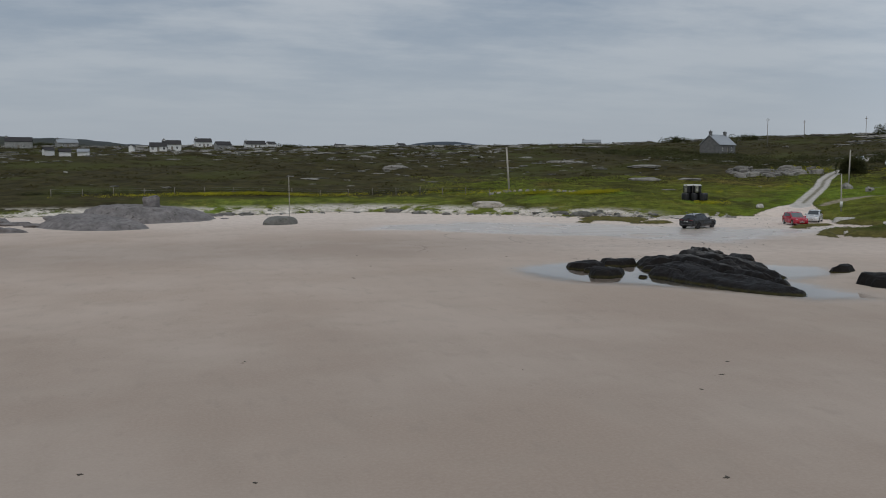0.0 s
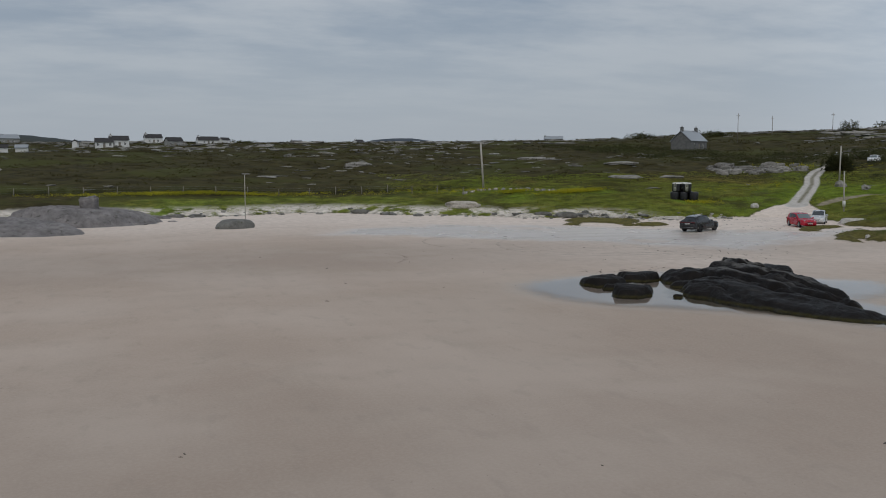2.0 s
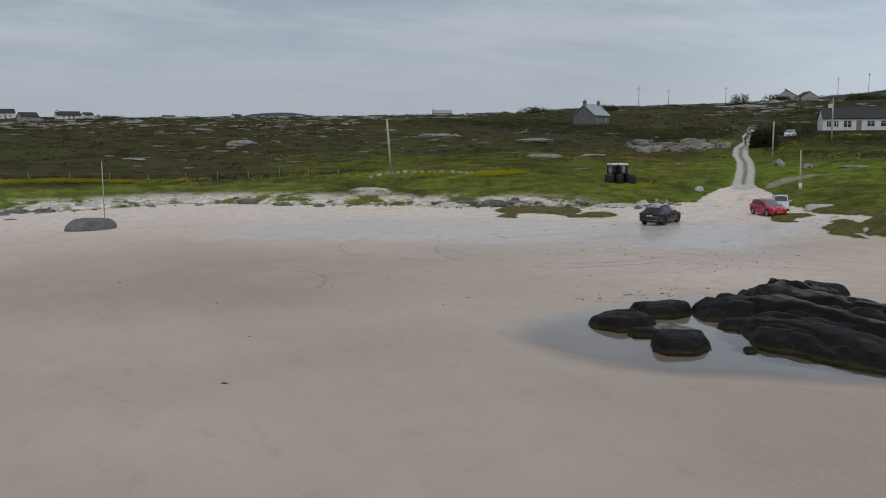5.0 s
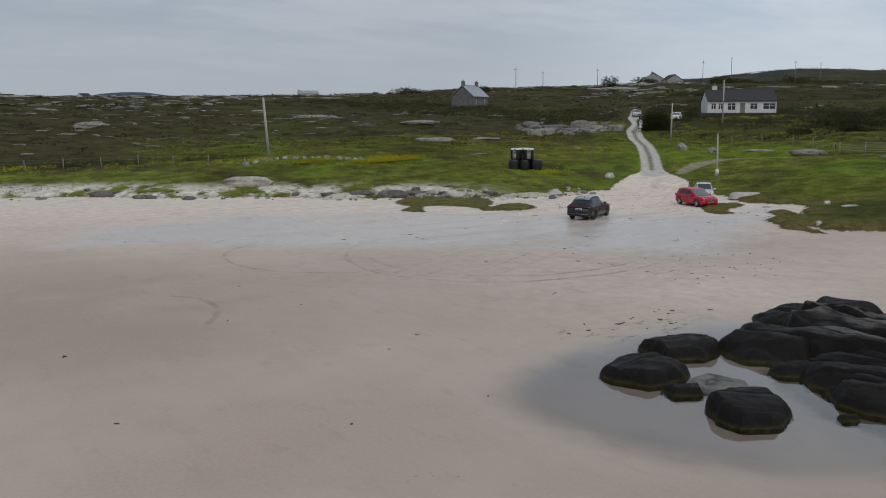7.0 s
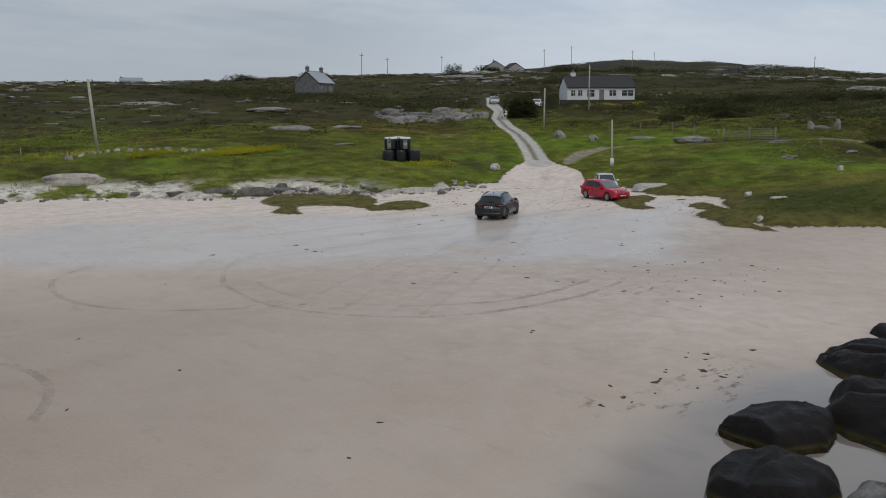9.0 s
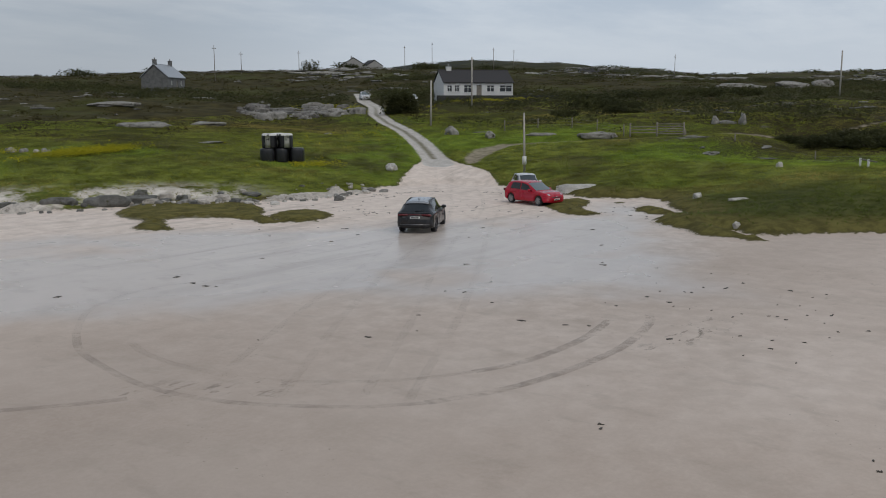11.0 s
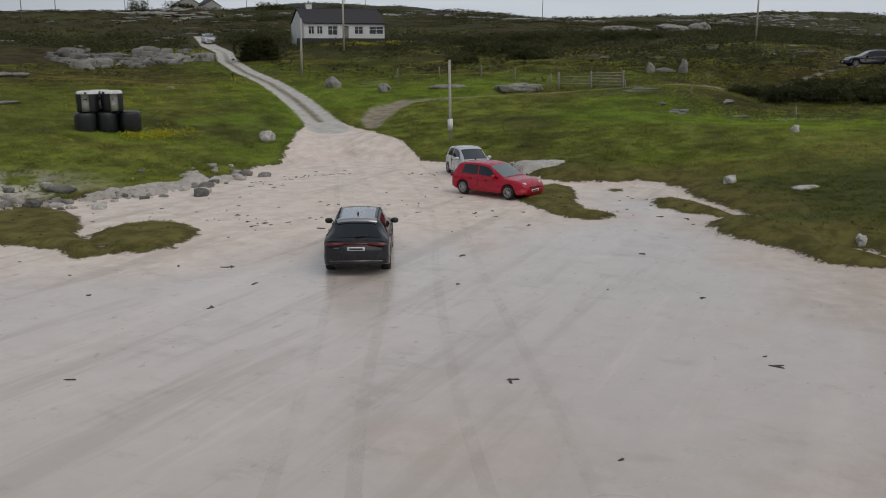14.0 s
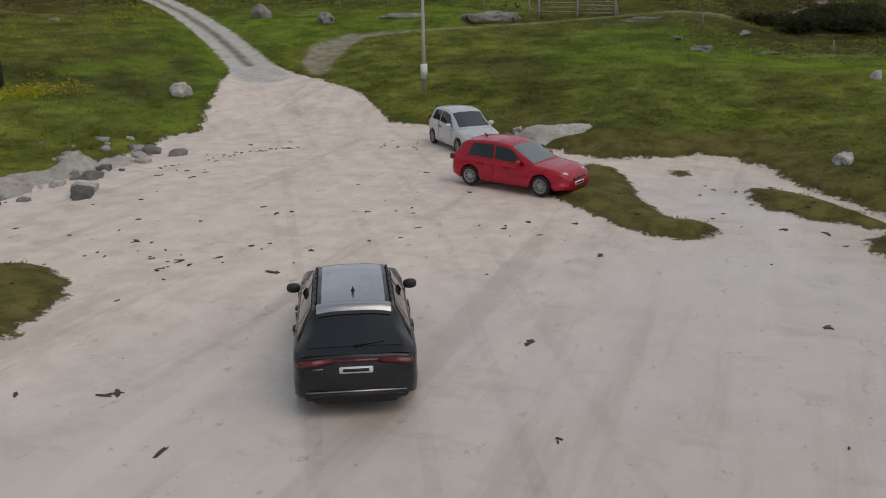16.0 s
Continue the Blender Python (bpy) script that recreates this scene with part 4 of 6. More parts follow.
def wheel(parent, x, y, radius, width, rim_mat, spokes, side):
    hub = new("wheel")
    hub.parent = parent
    hub.matrix_basis = pose(x, y, radius, 0, 0, 0 if side > 0 else 180)
    bm = bmesh.new()
    profile = [(0.70, -0.5), (0.9, -0.5), (0.985, -0.36), (1.0, -0.15), (1.0, 0.15), (0.985, 0.36), (0.9, 0.5), (0.70, 0.5), (0.66, 0.3), (0.66, -0.3)]
    rings = [[(radius * r * math.cos(a), width * s, radius * r * math.sin(a)) for r, s in profile + profile[:1]] for a in np.linspace(0, 2 * math.pi, 33)]
    grid_mesh(bm, rings)
    bmesh.ops.remove_doubles(bm, verts=bm.verts, dist=1e-4)
    bmesh.ops.recalc_face_normals(bm, faces=bm.faces)
    part("tyre", bm, TYRE, hub)
    bm = bmesh.new()
    rr = radius * 0.70
    for r0, r1, s0, s1 in ((rr, rr * 0.9, 0.46, 0.46), (rr * 0.9, rr * 0.86, 0.46, 0.1)):
        grid_mesh(bm, [[(r * math.cos(a), width * s, r * math.sin(a)) for r, s in ((r0, s0), (r1, s1))] for a in np.linspace(0, 2 * math.pi, 33)])
    tube(bm, (0, width * 0.1, 0), (0, width * 0.42, 0), rr * 0.24, rr * 0.2, 16)
    for k in range(spokes):
        a = 2 * math.pi * k / spokes
        d, e = Vector((math.cos(a), 0, math.sin(a))), Vector((-math.sin(a), 0, math.cos(a)))
        for w0 in (-0.055, 0.055):
            lo, hi = d * rr * 0.2 + e * rr * w0, d * rr * 0.92 + e * rr * w0 * 2.6
            prof = [lo + e * rr * 0.04, lo - e * rr * 0.04, hi - e * rr * 0.035, hi + e * rr * 0.035]
            top = [bm.verts.new(p + Vector((0, width * 0.44, 0))) for p in prof]
            low = [bm.verts.new(p + Vector((0, width * 0.3, 0))) for p in prof]
            bm.faces.new(top)
            for i in range(4):
                bm.faces.new((top[i], low[i], low[(i + 1) % 4], top[(i + 1) % 4]))
    bmesh.ops.recalc_face_normals(bm, faces=bm.faces)
    part("rim", bm, rim_mat, hub, "", False)
    bm = bmesh.new()
    bmesh.ops.create_circle(bm, cap_ends=True, segments=24, radius=rr * 0.88, matrix=Matrix.Translation((0, width * 0.12, 0)) @ Matrix.Rotation(math.pi / 2, 4, "X"))
    part("brake_disc", bm, TRIM, hub)
    return hub


def car(spec, m, label, group=""):
    """A passenger car. Heights and half widths run from the tail (u = 0) to the nose (u = length)."""
    L, W, R = spec["length"], spec["width"], spec["wheel"]
    root = thing("car", m, label, "car", group)
    wheels_u = (spec["tail"], spec["tail"] + spec["wheelbase"])
    arch = R * 1.14
    half = lambda u: along(spec["plan"], u / L) * W / 2
    deck = lambda u: along(spec["deck"], u)
    floor = spec.get("floor", 0.24)
    stations = sorted({round(float(v), 4) for v in np.linspace(0, L, 33)} | {round(c + arch * math.cos(a), 4) for c in wheels_u for a in np.linspace(0, math.pi, 15)})
    rows = []
    for u in stations:
        h, d = half(u), deck(u)
        lift = floor + 0.14 * max(0, 1 - u / 0.35) + 0.05 * max(0, 1 - (L - u) / 0.5)
        for c in wheels_u:
            if abs(u - c) < arch:
                lift = max(lift, R + math.sqrt(max(0, arch * arch - (u - c) ** 2)) * 0.98)
        belt = max(d, lift + 0.2)
        ring = [(0, floor), (h * 0.72, floor), (h * 0.735, min(lift, belt - 0.12)), (h * 0.955, lift), (h * 0.985, lift + 0.03), (h, max(lift + 0.06, floor + 0.32)),
                (h * 0.985, max(lift + 0.09, belt * 0.60)), (h * 0.99, max(lift + 0.12, belt - 0.17)), (h * 0.965, belt - 0.06), (h * 0.90, belt - 0.012), (h * 0.80, belt), (h * 0.4, belt + 0.018), (0, belt + 0.025)]
        full = [(u - L / 2, y, z) for y, z in ring] + [(u - L / 2, -y, z) for y, z in ring[-2:0:-1]]
        rows.append(full + full[:1])
    bm = bmesh.new()
    made = grid_mesh(bm, rows)
    bm.faces.new(made[0][:-1]), bm.faces.new(made[-1][:-1])
    bmesh.ops.remove_doubles(bm, verts=bm.verts, dist=1e-4)
    bmesh.ops.recalc_face_normals(bm, faces=bm.faces)
    body = part("body", bm, spec["paint"], root)

    # cabin
    def cab(u, s, out=0.0):
        a = abs(s)
        top, belt = along(spec["roof"], u), deck(u) - 0.03
        wb, wr = half(u) * 0.93, half(u) * spec.get("tumble", 0.72)
        k = min(1.0, max(0.0, (top - belt) / 0.3))
        wr = wb + (wr - wb) * (0.35 + 0.65 * k)
        if a > 0.62:
            f = (1 - a) / 0.38
            y, z = wb + (wr - wb) * f ** 1.15, belt + (top - 0.055 * k - belt) * f
            ny, nz = 1.0, 0.35
        else:
            y, z = wr * a / 0.62, top - 0.055 * k * (a / 0.62) ** 3
            ny, nz = 0.0, 1.0
        slope = (along(spec["roof"], u + 0.05) - along(spec["roof"], u - 0.05)) / 0.1
        nx = -slope if a <= 0.62 else 0.0
        size = math.sqrt(nx * nx + ny * ny + nz * nz)
        sign = 1 if s >= 0 else -1
        return Vector((u - L / 2 + out * nx / size, sign * (y + out * ny / size), z + out * nz / size))

    def patch(u0, u1, s0, s1, out, nu=10, ns=8, cut0=0.0, cut1=0.0):
        """A piece of the cabin's skin, raised a little; cut0 and cut1 slant its ends."""
        bm = bmesh.new()
        rows = []
        for s in np.linspace(s0, s1, ns):
            f = (s - s0) / (s1 - s0)
            rows.append([cab(u, s, out) for u in np.linspace(u0 + cut0 * f, u1 + cut1 * f, nu)])
        grid_mesh(bm, rows)
        bmesh.ops.recalc_face_normals(bm, faces=bm.faces)
        ref = bm.faces[:][len(bm.faces) // 2]
        if ref.normal.dot(ref.calc_center_median() - Vector((0, 0, 0.6))) < 0:
            bmesh.ops.reverse_faces(bm, faces=bm.faces)
        return bm

    u0, u1 = spec["roof"][0][0], spec["roof"][-1][0]
    bm = bmesh.new()
    us = sorted({round(float(v), 3) for v in np.linspace(u0, u1, 30)} | {p[0] for p in spec["roof"]})
    grid_mesh(bm, [[cab(u, s) for s in np.linspace(-1, 1, 31)] for u in us])
    bmesh.ops.recalc_face_normals(bm, faces=bm.faces)
    part("cabin", bm, spec["paint"], root)
    ra, rb = spec["rear_glass"]
    part("rear_window", patch(ra, rb, -0.585, 0.585, 0.008, 8, 13), CAR_GLASS, root, "dark tinted rear window")
    wa, wb = spec["windscreen"]
    part("windscreen", patch(wa, wb, -0.57, 0.57, 0.008, 8, 13), spec.get("screen", SKY_GLASS), root, "windscreen with sky reflection put into its colour")
    for side in (1, -1):
        for a, b, c0, c1 in spec["windows"]:
            part("side_window", patch(a, b, side * 0.955, side * 0.665, 0.008, 8, 5, c0, c1), spec.get("side_glass", CAR_GLASS), root)
    if spec.get("roof_panel"):
        part("roof_panel", patch(*spec["roof_panel"], -0.5, 0.5, 0.010, 8, 11), spec["roof_panel_paint"], root, "roof skin paled in colour for the sky's reflection")
    for side in (1, -1):
        for u in wheels_u:
            wheel(root, u - L / 2, side * (W / 2 - spec["tyre"] / 2 - 0.015), R, spec["tyre"], spec["rim"], spec["spokes"], side)
        x = spec["mirror"] - L / 2
        bm = boulder_mesh(bmesh.new(), 0.16, 0.26, 0.09, 1, 0.0, 2)
        part("mirror", bm, spec.get("mirror_paint", spec["paint"]), root, "", True, pose(x, side * (W / 2 + 0.07), deck(spec["mirror"]) + 0.06))
        for u in spec["handles"]:
            part("door_handle", box(bmesh.new(), u - L / 2 - 0.11, u - L / 2 + 0.11, side * half(u) * 0.985 - 0.012, side * half(u) * 0.985 + 0.03 * side + 0.012, deck(u) - 0.17, deck(u) - 0.135, 0.008), spec.get("handle", spec["paint"]), root)
        for u in spec["seams"]:
            part("door_seam", box(bmesh.new(), u - L / 2 - 0.006, u - L / 2 + 0.006, side * half(u) * 0.988 - 0.01, side * half(u) * 0.988 + 0.01, floor + 0.18, deck(u) - 0.05), TRIM, root)
        # sill
        part("sill_trim", box(bmesh.new(), wheels_u[0] + arch - L / 2 + 0.02, wheels_u[1] - arch - L / 2 - 0.02, side * W * 0.47 - 0.03, side * W * 0.47 + 0.03, floor - 0.02, floor + 0.10, 0.02), spec.get("sill", TRIM), root)
        # lamps
        hx, hy, hz = spec["headlamp"]
        bm = boulder_mesh(bmesh.new(), 0.42, 0.16, 0.085, 2, 0.0, 3)
        part("headlight", bm, HEADLAMP, root, "", True, pose(hx - L / 2, side * hy, hz, 0, -10, -side * spec.get("lamp_turn", 42)))
        lx, ly, lz, lw, lh = spec["taillamp"]
        bm = box(bmesh.new(), -0.10, 0.03, -lw / 2, lw / 2, -lh / 2, lh / 2, 0.025)
        part("taillight", bm, RED_LAMP, root, "red lamp glass", True, pose(-L / 2 + lx, side * ly, lz, 0, spec.get("tail_slant", 0), side * spec.get("tail_turn", 0)))
    for end, z in ((-1, spec["plate_z"][0]), (1, spec["plate_z"][1])):
        x = end * (L / 2 + spec.get("plate_out", 0.012))
        plate = part("number_plate", box(bmesh.new(), x - 0.012, x + 0.012, -0.26, 0.26, z - 0.055, z + 0.055, 0.008), PLATE, root, "white plate with dark bar")
        part("plate_bar", box(bmesh.new(), x + end * 0.013 - 0.001, x + end * 0.013 + 0.003, -0.20, 0.20, z - 0.026, z + 0.026), PLATE_INK, plate)
    # bumpers and nose
    fx = L / 2
    part("grille", box(bmesh.new(), fx - 0.06, fx + 0.010, -spec["grille"][0], spec["grille"][0], spec["grille"][1], spec["grille"][2], 0.02), TRIM, root)
    part("rear_bumper_trim", box(bmesh.new(), -fx - 0.012, -fx + 0.05, -W * 0.40, W * 0.40, floor + 0.06, floor + 0.22, 0.03), TRIM, root)
    if spec.get("antenna"):
        part("antenna", tube(bmesh.new(), (spec["antenna"] - L / 2, 0, along(spec["roof"], spec["antenna"]) - 0.01), (spec["antenna"] - L / 2 - 0.10, 0, along(spec["roof"], spec["antenna"]) + 0.10), 0.035, 0.008, 8), TRIM, root)
    return root, cab, patch


SUV = dict(length=4.99, width=1.995, wheel=0.375, tyre=0.275, wheelbase=2.995, tail=1.03, floor=0.30, paint=SUV_PAINT, rim=RIM_DARK, spokes=10,
           plan=[(0, 0.86), (0.02, 0.94), (0.07, 0.985), (0.2, 1.0), (0.75, 1.0), (0.93, 0.95), (0.98, 0.86), (1, 0.74)],
           deck=[(0, 1.02), (0.06, 1.10), (0.3, 1.14), (1.2, 1.12), (3.3, 1.07), (3.75, 1.06), (4.5, 0.97), (4.85, 0.86), (4.99, 0.72)],
           roof=[(0.06, 1.09), (0.22, 1.17), (0.78, 1.53), (0.84, 1.60), (1.3, 1.655), (2.2, 1.70), (2.75, 1.66), (3.72, 1.06)],
           rear_glass=(0.20, 0.76), windscreen=(2.85, 3.62), windows=[(0.55, 1.05, 0.45, 0.05), (1.12, 2.0, 0.0, 0.0), (2.07, 3.25, 0.0, -0.55)], tumble=0.64,
           mirror=3.05, handles=(1.55, 2.55), seams=(1.25, 2.05, 3.2), headlamp=(4.72, 0.72, 0.80), taillamp=(0.02, 0.62, 1.005, 0.56, 0.085), tail_turn=12, plate_z=(0.86, 0.5), grille=(0.6, 0.42, 0.80),
           antenna=1.35, mirror_paint=TRIM, roof_panel=(0.97, 2.68), roof_panel_paint=SKY_ROOF_PAINT, side_glass=CAR_GLASS)
HATCH = dict(length=4.20, width=1.79, wheel=0.316, tyre=0.215, wheelbase=2.574, tail=0.76, floor=0.22, paint=RED_PAINT, rim=RIM, spokes=8,
             plan=[(0, 0.82), (0.02, 0.91), (0.08, 0.97), (0.25, 1.0), (0.72, 1.0), (0.9, 0.96), (0.97, 0.86), (1, 0.70)],
             deck=[(0, 0.80), (0.05, 0.92), (0.3, 0.95), (1.5, 0.93), (2.85, 0.89), (3.1, 0.91), (3.7, 0.85), (4.05, 0.74), (4.2, 0.56)],
             roof=[(0.05, 0.92), (0.13, 1.05), (0.38, 1.37), (0.52, 1.44), (1.0, 1.49), (1.6, 1.50), (2.0, 1.46), (2.2, 1.41), (3.1, 0.91)],
             rear_glass=(0.15, 0.37), windscreen=(2.22, 3.02), windows=[(0.66, 1.60, 0.16, 0.0), (1.68, 2.80, 0.0, -0.46)], tumble=0.80,
             mirror=2.6, handles=(1.2, 2.15), seams=(1.66,), headlamp=(3.93, 0.62, 0.68), taillamp=(0.05, 0.66, 0.84, 0.30, 0.17), tail_turn=18, plate_z=(0.62, 0.42), grille=(0.42, 0.52, 0.60),
             antenna=0.85)
SMALL = dict(length=3.62, width=1.66, wheel=0.285, tyre=0.175, wheelbase=2.37, tail=0.56, floor=0.20, paint=SILVER_PAINT, rim=RIM, spokes=6,
             plan=[(0, 0.84), (0.03, 0.93), (0.1, 0.98), (0.25, 1.0), (0.72, 1.0), (0.9, 0.95), (0.97, 0.84), (1, 0.70)],
             deck=[(0, 0.85), (0.05, 0.92), (0.25, 0.98), (1.2, 0.96), (2.5, 0.90), (2.75, 0.90), (3.25, 0.80), (3.52, 0.68), (3.62, 0.55)],
             roof=[(0.03, 0.92), (0.12, 1.02), (0.32, 1.36), (0.5, 1.44), (1.1, 1.50), (1.6, 1.495), (1.95, 1.43), (2.8, 0.91)],
             rear_glass=(0.14, 0.34), windscreen=(2.0, 2.72), windows=[(0.48, 1.2, 0.18, 0.0), (1.27, 2.42, 0.0, -0.42)], tumble=0.76,
             screen=SHADED_SCREEN, mirror=2.3, handles=(1.35,), seams=(1.24, 2.4), headlamp=(3.36, 0.56, 0.68), taillamp=(0.05, 0.62, 0.88, 0.24, 0.26), tail_turn=18, plate_z=(0.6, 0.42), grille=(0.32, 0.54, 0.60), handle=TRIM)

suv, suv_cab, suv_patch = car(SUV, pose(58.15, 86.7, ground_z(58.15, 86.7) - 0.02, 0, 0, 28), "dark grey coupe-shaped SUV driven across the pale sand")
part("light_bar", box(bmesh.new(), -2.508, -2.44, -0.52, 0.52, 0.985, 1.03, 0.012), RED_LAMP, suv, "slim dark red light bar")
part("roof_spoiler", suv_patch(0.77, 0.94, -0.58, 0.58, 0.022, 6, 11), SKY_ROOF_PAINT, suv, "roof spoiler in the sky-paled roof colour")
part("spoiler_lip", suv_patch(0.71, 0.77, -0.56, 0.56, 0.024, 4, 11), TRIM, suv)
part("rear_wiper", tube(bmesh.new(), (-2.30, 0.02, 1.185), (-2.24, -0.44, 1.21), 0.018, 0.010, 6), TRIM, suv)
part("bumper_strip", box(bmesh.new(), -2.515, -2.46, -0.78, 0.78, 0.485, 0.51, 0.008), CHROME, suv, "bright metal bumper strip")
part("lower_diffuser", box(bmesh.new(), -2.50, -2.35, -0.72, 0.72, 0.33, 0.47, 0.03), TRIM, suv)
for s in (1, -1):
    part("exhaust_trim", box(bmesh.new(), -2.512, -2.45, s * 0.62 - 0.15, s * 0.62 + 0.15, 0.40, 0.455, 0.015), TRIM, suv)
    bm = bmesh.new()
    for a, b in zip(np.linspace(1.0, 2.9, 9), np.linspace(1.0, 2.9, 9)[1:]):
        tube(bm, suv_cab(a, s * 0.60, 0.02), suv_cab(b, s * 0.60, 0.02), 0.018, 0.018, 6)
    part("roof_rail", bm, TRIM, suv)
part("badge", box(bmesh.new(), -2.507, -2.49, 0.50, 0.66, 0.875, 0.90), CHROME, suv)

red, _, _ = car(HATCH, pose(71.5, 87.6, ground_z(71.5, 87.6) + 0.03, 0, 0, -105), "bright red five-door hatchback parked on sand beside turf")
white, _, _ = car(SMALL, pose(77.0, 91.5, ground_z(77.0, 91.5), 0, 0, -135), "pale silver three-door hatchback parked at the beach edge")
part("badge", tube(bmesh.new(), (2.085, 0, 0.60), (2.105, 0, 0.60), 0.055, 0.05, 14), CHROME, red)

# ---- parked cars by the lane and the houses ----
VAN = dict(HATCH, paint=SILVER_PAINT)
car(VAN, pose(145.5, 167.2, ground_z(145.5, 167.2), 0, 0, 228), "pale silver car standing on the gravel lane")
car(dict(HATCH, paint=paint("white_paint", (0.7, 0.7, 0.69))), pose(142.0, 153.5, ground_z(142, 153.5), 0, 0, 215), "white car parked beside the white bungalow")
car(dict(HATCH, paint=DARK_PAINT, length=4.5, wheelbase=2.8), pose(126.8, 74.2, ground_z(126.8, 74.2), 0, 0, 112), "black estate car parked on a track across the heath")

# ---- wrapped bales ----


def bale(x, y, z, label, lying=False, turn=0, pale=False):
    bm = bmesh.new()
    prof = [(0.0, 0.0), (0.52, 0.0), (0.595, 0.05), (0.62, 0.15), (0.605, 0.45), (0.63, 0.75), (0.61, 1.05), (0.58, 1.17), (0.50, 1.22), (0.0, 1.225)]
    rnd = random.Random(int(x * 10 + z * 7))
    rows = []
    for a in np.linspace(0, 2 * math.pi, 25):
        k = 1 + 0.03 * math.sin(3 * a + rnd.random() * 6)
        rows.append([(r * k * math.cos(a), r * k * math.sin(a), h) for r, h in prof])
    grid_mesh(bm, rows)
    bmesh.ops.remove_doubles(bm, verts=bm.verts, dist=1e-3)
    bmesh.ops.recalc_face_normals(bm, faces=bm.faces)
    root = thing("wrapped_bale", pose(x, y, z, 90 if lying else 0, 0, turn), label, "bale", "stack of wrapped bales")
    part("wrap", bm, WRAP, root)
    cap = bmesh.new()
    grid_mesh(cap, [[(r * math.cos(a), r * math.sin(a), h) for r, h in ((0.0, 1.232), (0.50, 1.23), (0.592, 1.178), (0.622, 1.06))] for a in np.linspace(0, 2 * math.pi, 25)])
    bmesh.ops.remove_doubles(cap, verts=cap.verts, dist=1e-3)
    bmesh.ops.recalc_face_normals(cap, faces=cap.faces)
    if pale:
        part("sun_bleached_cap", cap, WRAP_PALE, root, "pale bleached plastic top")
        flap = bmesh.new()
        grid_mesh(flap, [[((0.64) * math.cos(a), 0.64 * math.sin(a), h) for h in (1.06, 0.55, 0.06)] for a in np.linspace(-2.6, -1.9, 6)])
        bmesh.ops.solidify(flap, geom=flap.faces[:], thickness=0.008)
        part("loose_sheet", flap, WRAP_PALE, root, "pale grey loose plastic sheet")
    else:
        cap.free()
    return root


bz = ground_z(72.6, 112.7)
across, deep = Vector((0.80, -0.60)), Vector((0.60, 0.80))
for i, j, k in [(-1.05, 0, 0), (0.0, 0.1, 0), (1.1, 0.05, 0), (-0.6, 0.95, 0), (0.5, 0.95, 0), (-0.85, 0.15, 1), (-0.15, 0.95, 1), (0.3, 0.1, 1)]:
    p = Vector((72.9, 113.0)) + across * i * 1.16 + deep * j * 1.18
    bale(p.x, p.y, bz - 0.05 + k * 1.215, "black plastic wrapped bale with bleached top" if k else "black plastic wrapped bale in rough grass", turn=20 * i, pale=bool(k))

# ---- houses ----


